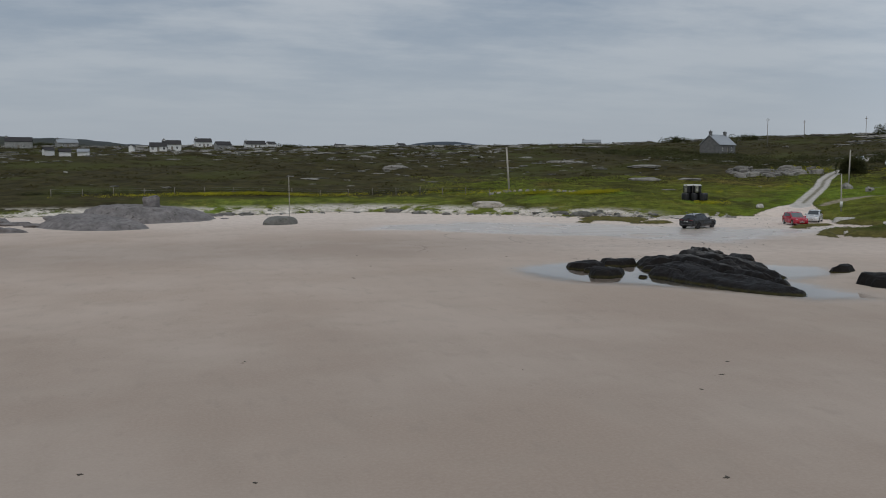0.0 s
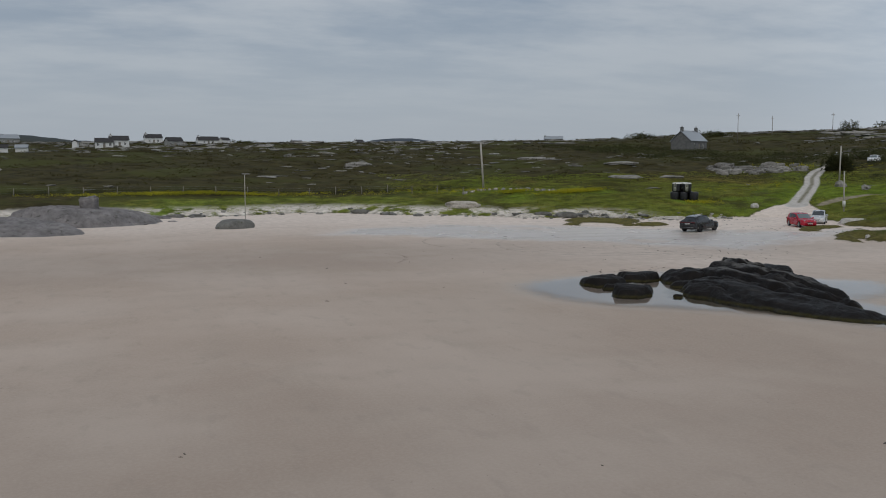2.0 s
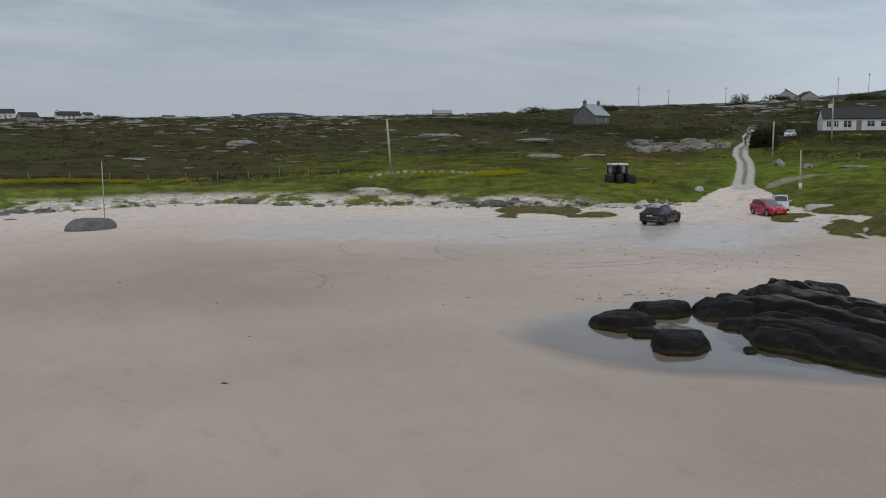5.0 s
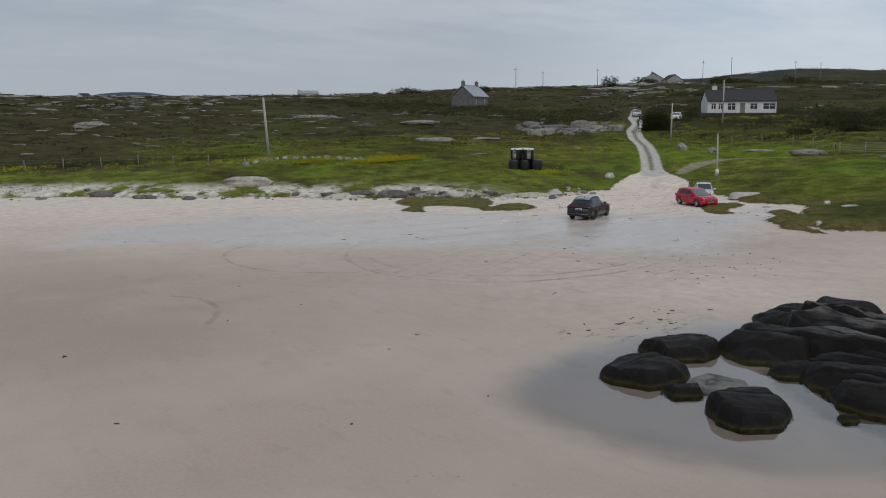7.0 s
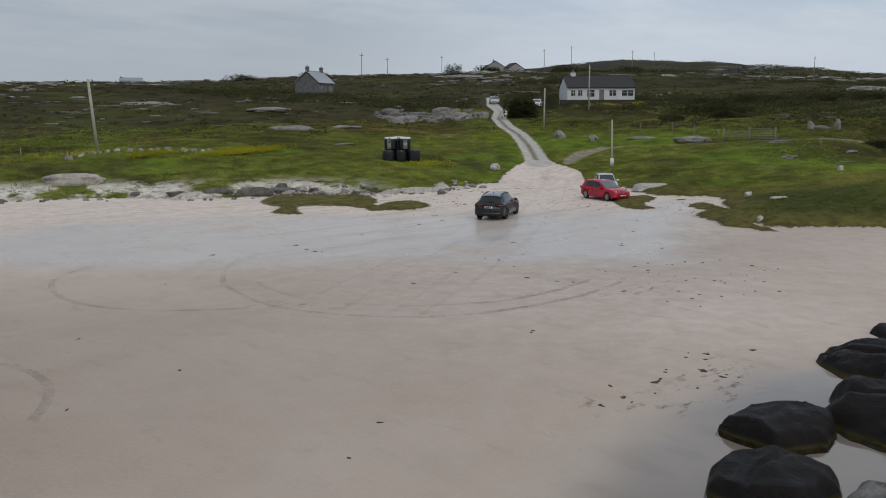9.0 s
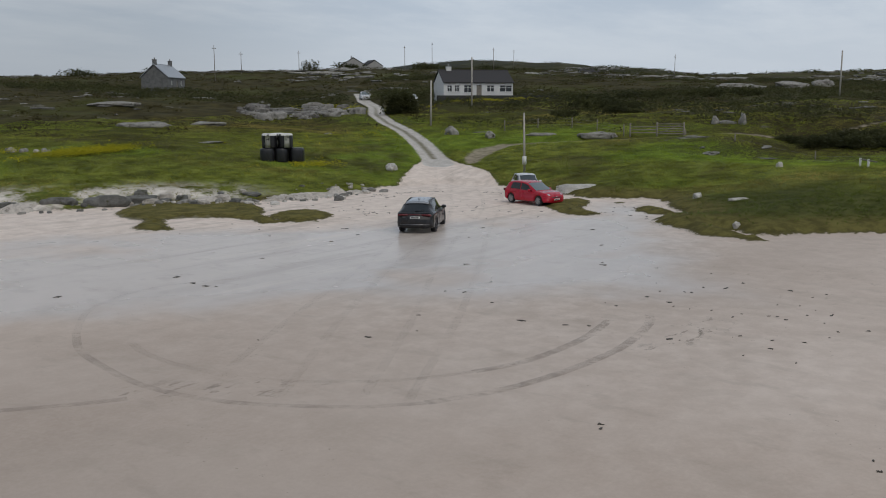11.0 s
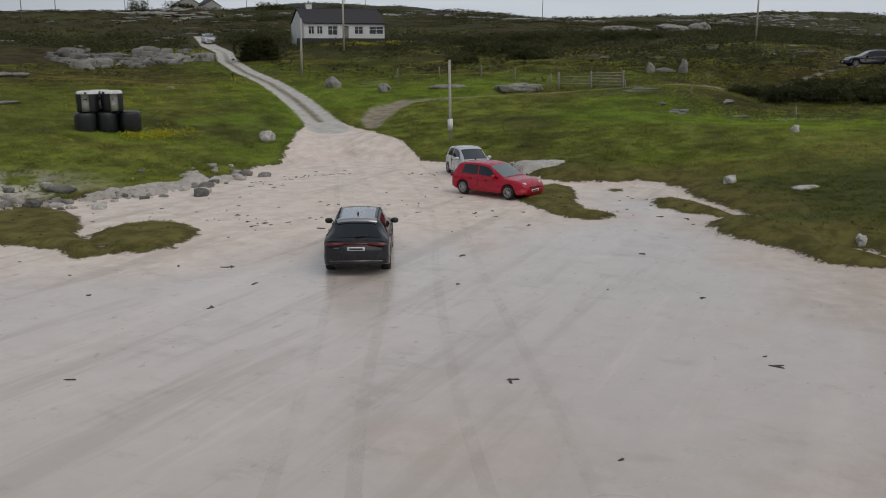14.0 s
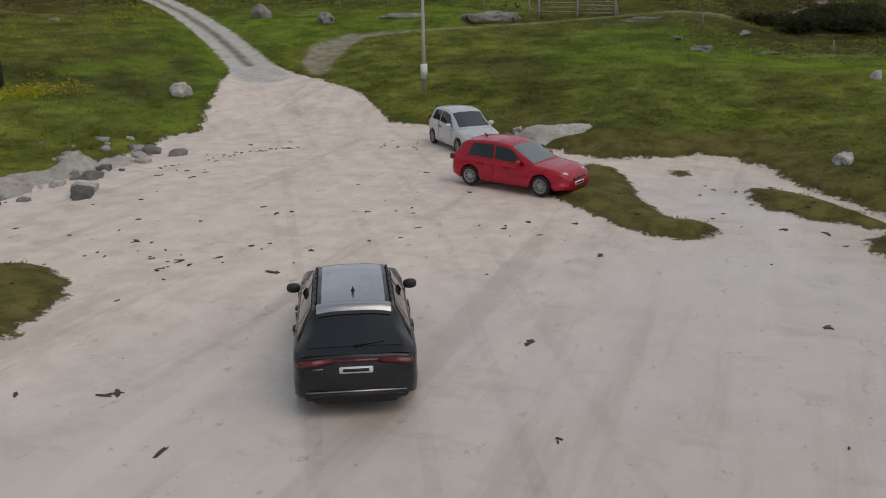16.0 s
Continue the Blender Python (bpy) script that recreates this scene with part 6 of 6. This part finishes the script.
px, py, pz, d = scatter(4200, 300, 1250, 0, 1000, lambda px, py, land, isle, lane: (land > 160) & (fbm(px, py, 120, 3, 41) > -0.02))
size = rng.uniform(2.5, 7.0, len(px))
leaf_object("hill_scrub", leaves(px, py, pz - 0.4, size, size * 0.28, 60, size * 0.10), SHRUB, "dark gorse thickets over the far eastern hills", "bushes")
px, py, pz, d = scatter(10500, -260, 760, 60, 620, lambda px, py, land, isle, lane: (land > 18) & (lane < -3) & ((px < 112) | (py > 135) | (land > 42)) & (fbm(px, py, 60, 3, 21) > 0.02))
tv, tf = lump_template(2)
n = len(px)
far = np.clip(d / 150, 0.55, 1.5)
ln, wd, hh = rng.uniform(0.6, 2.6, n) * far * np.exp(rng.normal(0, 0.35, n)), rng.uniform(0.4, 1.1, n) * far, rng.uniform(0.10, 0.34, n) * far
ang = rng.normal(-0.5, 0.5, n)
bump = 1 + 0.28 * rng.normal(0, 1, (n, len(tv))).clip(-1.4, 1.4)
X, Y, Z = tv[None, :, 0] * ln[:, None] * bump, tv[None, :, 1] * wd[:, None] * bump, tv[None, :, 2] * hh[:, None] * bump
co = np.stack([px[:, None] + X * np.cos(ang)[:, None] - Y * np.sin(ang)[:, None], py[:, None] + X * np.sin(ang)[:, None] + Y * np.cos(ang)[:, None], pz[:, None] + Z + 0.25 * hh[:, None]], -1).reshape(-1, 3)
fc = (tf[None] + (np.arange(n) * len(tv))[:, None, None]).reshape(-1, 3)
tagged(new("field_rocks", mesh_of("field_rocks", co, fc, FIELD, False)), "pale bare rocks scattered over the heath", "rocks", kind="stuff")


def shrub(x, y, lobes, label, group="", leaf=0.12, per=700, category="shrub"):
    """A shrub: short stems and a ragged crown of leaves over several lobes (dx, dy, radius, height)."""
    z = ground_z(x, y)
    root = thing("shrub", pose(x, y, z), label, category, group)
    for dx, dy, r, h in lobes:
        part("stem", tube(bmesh.new(), (dx * 0.4, dy * 0.4, -0.3), (dx, dy, h * 0.6), 0.07, 0.03, 6), TIMBER, root)
    tri = []
    for dx, dy, r, h in lobes:
        c = np.full(9, 0.0)
        ox, oy = dx + rng.normal(0, r * 0.5, 9), dy + rng.normal(0, r * 0.5, 9)
        tri.append(leaves(ox, oy, c, np.full(9, r * 0.6), h * rng.uniform(0.65, 1.05, 9), per // 5, leaf))
    tri = np.concatenate(tri)
    ob = new("crown", mesh_of("crown", tri, np.arange(len(tri)).reshape(-1, 3), SHRUB, False))
    ob.parent = root
    return root


shrub(120.2, 137.9, [(-0.9, 0.6, 1.6, 2.8), (0.6, -0.4, 1.7, 3.4), (0.1, 0.6, 1.5, 3.2)], "large dark rounded bush beside the gravel lane", per=1800, leaf=0.2)
for x, y, r, h in [(115.5, 82, 2.2, 0.9), (114, 78.5, 2.6, 1.1), (113.5, 74.5, 3.0, 1.3), (113.5, 70, 3.2, 1.4), (114, 65, 3.6, 1.5), (115, 60, 4, 1.6), (117.5, 77, 2.6, 1.2), (117.5, 71, 3.0, 1.3)]:
    shrub(x, y, [(-1, 1.8, r * 0.6, h), (0.5, 0, r * 0.6, h * 0.9), (0.3, -2.0, r * 0.6, h)], "dark low hedge bush bordering the green meadow", "hedge along the meadow", per=1100, leaf=0.17)
for x, y, r, h in [(133, 114, 3.5, 1.8), (138, 112, 4, 2.0), (144, 118, 4, 2.2), (150, 122, 4, 2.0), (158, 118, 5, 2.2), (166, 112, 5, 2.4), (172, 106, 4, 2.2), (160, 130, 4, 2.0), (170, 138, 5, 2.4), (176, 128, 5, 2.2), (128, 108, 2.5, 1.4), (122, 113, 2.0, 1.2)]:
    r, h = r * 0.8, h * 0.62
    shrub(x, y, [(-r * 0.4, r * 0.3, r * 0.6, h), (r * 0.4, 0, r * 0.6, h * 0.9), (0, -r * 0.4, r * 0.55, h * 0.8)], "dark tangled thicket on the heath", "thickets on the heath", leaf=0.2, per=650)
shrub(147, 160, [(-3, 2, 3, 2.4), (0, 0, 3, 3.0), (3, -1, 3, 2.6)], "dark garden trees behind the parked white car", per=500, leaf=0.2)
shrub(166, 146, [(-2, 0, 2, 2.2), (1, -1, 2.4, 2.6)], "dark garden bush at the bungalow's end", per=420, leaf=0.2)
shrub(256, 290, [(-1, 0, 2.6, 4.2), (1.5, 0, 2.6, 4.4)], "round green tree on the skyline", per=520, leaf=0.3, category="tree")
for x, y in [(287, 262), (300, 268), (312, 272), (276, 290), (215, 318), (190, 330), (45, 520), (52, 522), (-84, 540), (-90, 545), (330, 262)]:
    shrub(x, y, [(-2.5, 0, 3, 2.8), (1.5, 0.5, 3, 2.4), (4.5, 0, 2.6, 2.2)], "dark windbreak bushes on the skyline", "bushes on the skyline", leaf=0.4, per=260)

# ---- fences ----


def fence(points, spacing, label, height=1.15, wires=3, group=""):
    root = thing("wire_fence", pose(0, 0, 0), label, "fence", group)
    posts = []
    for (ax, ay), (bx_, by_) in zip(points, points[1:]):
        count = max(1, round(math.hypot(bx_ - ax, by_ - ay) / spacing))
        posts += [(ax + (bx_ - ax) * i / count, ay + (by_ - ay) * i / count) for i in range(count)]
    posts.append(points[-1])
    tops = []
    for i, (x, y) in enumerate(posts):
        z = ground_z(x, y)
        lean = rnd.uniform(-0.06, 0.06)
        h = height * rnd.uniform(0.88, 1.1)
        part("post", tube(bmesh.new(), (x, y, z - 0.3), (x + lean, y + lean, z + h), 0.065, 0.055, 7), TIMBER, root)
        tops.append(Vector((x, y, z)))
    for k in range(wires):
        bm = bmesh.new()
        for a, b in zip(tops, tops[1:]):
            up = Vector((0, 0, height * (0.35 + 0.28 * k)))
            tube(bm, a + up, b + up, 0.005, 0.005, 4)
        part("wire", bm, WIRE, root)
    return root


fence([(-19, 143.7), (26.4, 141), (37.8, 138.6), (47, 130)], 4.4, "old timber post and wire fence along the pasture")
fence([(107, 112.5), (110, 105.5), (106.6, 97.6)], 3.6, "short timber post and wire fence in pasture")
fence([(109.3, 92.0), (106.5, 86), (104.5, 78), (105, 70), (109, 60)], 9, "timber post and wire fence before the hedge", 0.8, 1)

gate = thing("field_gate", pose(106.8, 97.0, ground_z(106.8, 97.0), 0, 0, -63), "weathered grey timber field gate and rails", "gate")
for x, h in ((0, 1.4), (2.7, 1.5), (5.4, 1.5)):
    part("post", box(bmesh.new(), x - 0.08, x + 0.08, -0.08, 0.08, -0.6, h, 0.01), TIMBER, gate)
for z in (0.35, 0.65, 0.95):
    part("rail", box(bmesh.new(), 0.08, 2.62, -0.03, 0.03, z, z + 0.1, 0.008), TIMBER, gate)
for z in (0.25, 0.5, 0.75, 1.0, 1.25):
    part("gate_bar", box(bmesh.new(), 2.78, 5.32, -0.03, 0.03, z, z + 0.1, 0.008), TIMBER, gate)
part("brace", tube(bmesh.new(), (2.85, 0.04, 0.3), (5.25, 0.04, 1.3), 0.04, 0.04, 6), TIMBER, gate)
posts = thing("gate_posts", pose(87.0, 70.2, ground_z(87, 70.2), 0, 0, 30), "white-topped low timber posts in green meadow", "posts")
for x in (0, 1.6):
    part("post", box(bmesh.new(), x - 0.07, x + 0.07, -0.06, 0.06, -0.3, 0.55, 0.01), WHITE_TAG, posts)
part("rail", box(bmesh.new(), -1.6, 1.6, -0.03, 0.03, 0.42, 0.5, 0.01), TIMBER, posts)

# tumbled field walls
for points, label in [([(47.6, 131.6), (51, 134), (56, 131.8), (60, 127)], "tumbled dry stone wall in rough pasture")]:
    k = 0
    for (ax, ay), (bx_, by_) in zip(points, points[1:]):
        steps = int(math.hypot(bx_ - ax, by_ - ay) / 0.42)
        for i in range(steps):
            f = (i + rnd.random()) / steps
            s = rnd.uniform(0.28, 0.62)
            rock("wall_stone", ax + (bx_ - ax) * f + rnd.gauss(0, 0.3), ay + (by_ - ay) * f + rnd.gauss(0, 0.3), s * 1.5, s, s * 0.6, rnd.uniform(0, 180), 500 + k, GRANITE if k % 3 else SANDY_STONE, label, "stone", "stones of a tumbled wall", rough=0.2, detail=2)
            k += 1

# ---- marks on the sand ----


def spline(points, step=0.35):
    pts = [Vector(p) for p in points]
    pts = [pts[0] * 2 - pts[1]] + pts + [pts[-1] * 2 - pts[-2]]
    out = []
    for i in range(1, len(pts) - 2):
        a, b, c, d = pts[i - 1:i + 3]
        n = max(2, int((c - b).length / step))
        for t in (j / n for j in range(n)):
            out.append(0.5 * (2 * b + (c - a) * t + (2 * a - 5 * b + 4 * c - d) * t * t + (3 * b - a - 3 * c + d) * t ** 3))
    return out + [pts[-2]]


def tyre_track(points, width, offset=0.0, mat=None):
    """One wheel's print, draped over the sand."""
    line = spline(points)
    bm = bmesh.new()
    rows = []
    for i, p in enumerate(line):
        q, r = line[max(0, i - 1)], line[min(len(line) - 1, i + 1)]
        d = (r - q).normalized()
        side = Vector((-d.y, d.x))
        row = []
        for s in (-0.5, 0.5):
            e = p + side * (offset + s * width)
            row.append((e.x, e.y, ground_z(e.x, e.y) + 0.012))
        rows.append(row)
    grid_mesh(bm, rows)
    bmesh.ops.recalc_face_normals(bm, faces=bm.faces)
    ob = part("tyre_track", bm, mat or PRINT, None)
    return tagged(ob, "dark tyre print curving over damp sand", "tyre track", kind="structure")


west_loop = [(30.6, 87.0), (28.7, 85.4), (27.7, 83.8), (27.1, 81.6), (27.1, 79.5), (27.9, 77.5), (28.9, 76.1), (30.2, 75.0), (31.2, 74.4)]
tyre_track(west_loop, 0.26)
wide_loop = [(42.4, 83.4), (40.7, 84.3), (39.1, 84.6), (36.9, 83.9), (35.4, 82.7), (33.9, 80.8), (32.9, 79.0), (32.3, 76.9), (32.0, 74.8), (32.2, 73.1), (32.8, 71.5), (33.8, 69.9), (35.0, 68.8), (37.0, 67.9), (39.6, 67.4), (42.2, 67.35), (44.8, 67.8), (46.0, 68.3)]
tyre_track(wide_loop[:6], 0.22, 0.0, FAINT_PRINT), tyre_track(wide_loop[5:13], 0.24), tyre_track(wide_loop[12:], 0.3, 0.0, DARK_PRINT)
tight_loop = [(34.2, 78.6), (33.7, 77.1), (33.6, 75.0), (34.0, 73.1), (35.0, 71.4), (36.2, 70.2), (37.6, 69.3), (38.9, 68.8), (40.5, 68.6), (42.5, 68.65), (44.6, 69.0)]
tyre_track(tight_loop[:7], 0.24, 0.0, FAINT_PRINT), tyre_track(tight_loop[6:], 0.3, 0.0, DARK_PRINT)
tyre_track([(21.6, 74.0), (22.4, 72.8), (22.5, 70.6), (21.9, 69.0), (21.1, 67.8)], 0.28)

drive = [(33, 72.6), (40, 76.6), (47.5, 80.9), (56, 85.6), (64, 90.2), (71, 94.8), (78, 99.8), (84.5, 104.8)]
for aside, stop in ((0.8, 8), (-0.8, 8), (-2.6, 7), (-4.0, 7)):
    tyre_track([(x, y + 0.3 * math.sin(x * 0.2 + aside)) for x, y in drive[:stop]], 0.26, aside, FAINT_PRINT)

clump_at = [(55.2, 89.7), (62, 92.2), (61.4, 93), (64.5, 89.5), (61.5, 90.4), (62.4, 78.7), (57.7, 78.4), (54.6, 91.2), (52.3, 93.2), (51.6, 87.3), (50, 78.2), (53.7, 73.8), (66, 93.1),
           (75.6, 98.4), (74.5, 99.5), (66, 88.8), (59.7, 83.9), (65.3, 83.7), (66.1, 79.8), (69.2, 80.7), (69.3, 79.6), (69.3, 78.6), (72.6, 79), (72.4, 82.1), (54, 87.8), (58.7, 92.6), (62.4, 95.1),
           (67.6, 86.2), (20.4, 54.9), (36.1, 65.1), (5.6, 28.9), (21.5, 22.5), (43, 71.2), (48.6, 95.2), (52.8, 96), (36.2, 58.9), (34.2, 59.3), (33.0, 59.9), (37.6, 59.6), (39, 58.9)]
clump_at += [(53.2, 73.5), (53.8, 71.4), (50.9, 70.2), (48.5, 69.5), (50.1, 68.5), (46.8, 70.2), (44.5, 73.3), (45.1, 75.7), (45.4, 75.0), (41.6, 74.2), (38.6, 73.6), (43.5, 66.6), (51.5, 67.8), (46.1, 86.3), (51.4, 87.2), (41.2, 85.6), (40.8, 84.1), (40.8, 82.9),
            (47.4, 75.2), (35.9, 65.0), (26.9, 62.0), (25.6, 69.1), (36.4, 85.9), (31.1, 80.7), (40.7, 83.3), (57.9, 75.9), (52.4, 65.7), (45.2, 64.2), (15.5, 58.4), (15.7, 66.1), (25.0, 55.1), (13.2, 52.0), (5.5, 28.7), (1.3, 17.5), (5.3, 15.8), (16.0, 13.4), (15.1, 25.0), (22.8, 24.3), (19.7, 20.9), (12.1, 74.4)]
known = len(clump_at)
for k in range(70):
    a, b = rnd.random(), rnd.gauss(0, 1)
    clump_at.append((56 + 16 * a + 1.2 * b, 99 - 14 * a + 2.4 * b + 1.5) if k < 60 else (rnd.uniform(22, 64), rnd.uniform(58, 96)))
clump_at += [(rnd.uniform(43, 53), rnd.uniform(62, 70)) for j in range(34)]
# clumps added here in place of churned dents in the sand
clump_at += [(rnd.gauss(34.8, 1.8), rnd.gauss(59.2, 0.5)) for j in range(16)]
clump_at += [(rnd.uniform(68, 75), rnd.uniform(78, 82.5)) for j in range(14)]
clump_at += [(72.8 + 0.075 * j + rnd.gauss(0, 0.15), 99.1 - 0.06 * j + rnd.gauss(0, 0.14)) for j in range(26)]
clump_at += [(rnd.uniform(68.5, 72.5), 100.2 - rnd.random() * 2.2) for j in range(24)]
clump_at += [(61.2 + rnd.gauss(0, 0.5), 93.0 + rnd.gauss(0, 1.2)) for j in range(14)] + [(75.6 + rnd.uniform(0, 3), 95.2 - rnd.uniform(0, 2.4)) for j in range(10)]
for k, (x, y) in enumerate(clump_at):
    s = rnd.uniform(0.09, 0.24) * (1.5 if k in (0, 13, 14, 4) else 1.0) * (0.6 if k >= known or y < 40 else 1.0)
    bm = bmesh.new()
    for j in range(rnd.randint(1, 3)):
        m = pose(rnd.uniform(-s, s) * 0.5, rnd.uniform(-s, s) * 0.3, 0, 0, 0, rnd.uniform(0, 180))
        boulder_mesh(bm, s * rnd.uniform(0.8, 1.8), s * rnd.uniform(0.3, 0.6), 0.018, k * 5 + j, 0.6, 3, m=m, sunk=0.02)
    ob = part("seaweed", bm, DARK_CLUMP, None, "", True, pose(x, y, ground_z(x, y) + 0.005, 0, 0, rnd.uniform(0, 180)))
    tagged(ob, "small dark clump of dried seaweed, also standing in for sand dents", "seaweed", "seaweed on the sand")
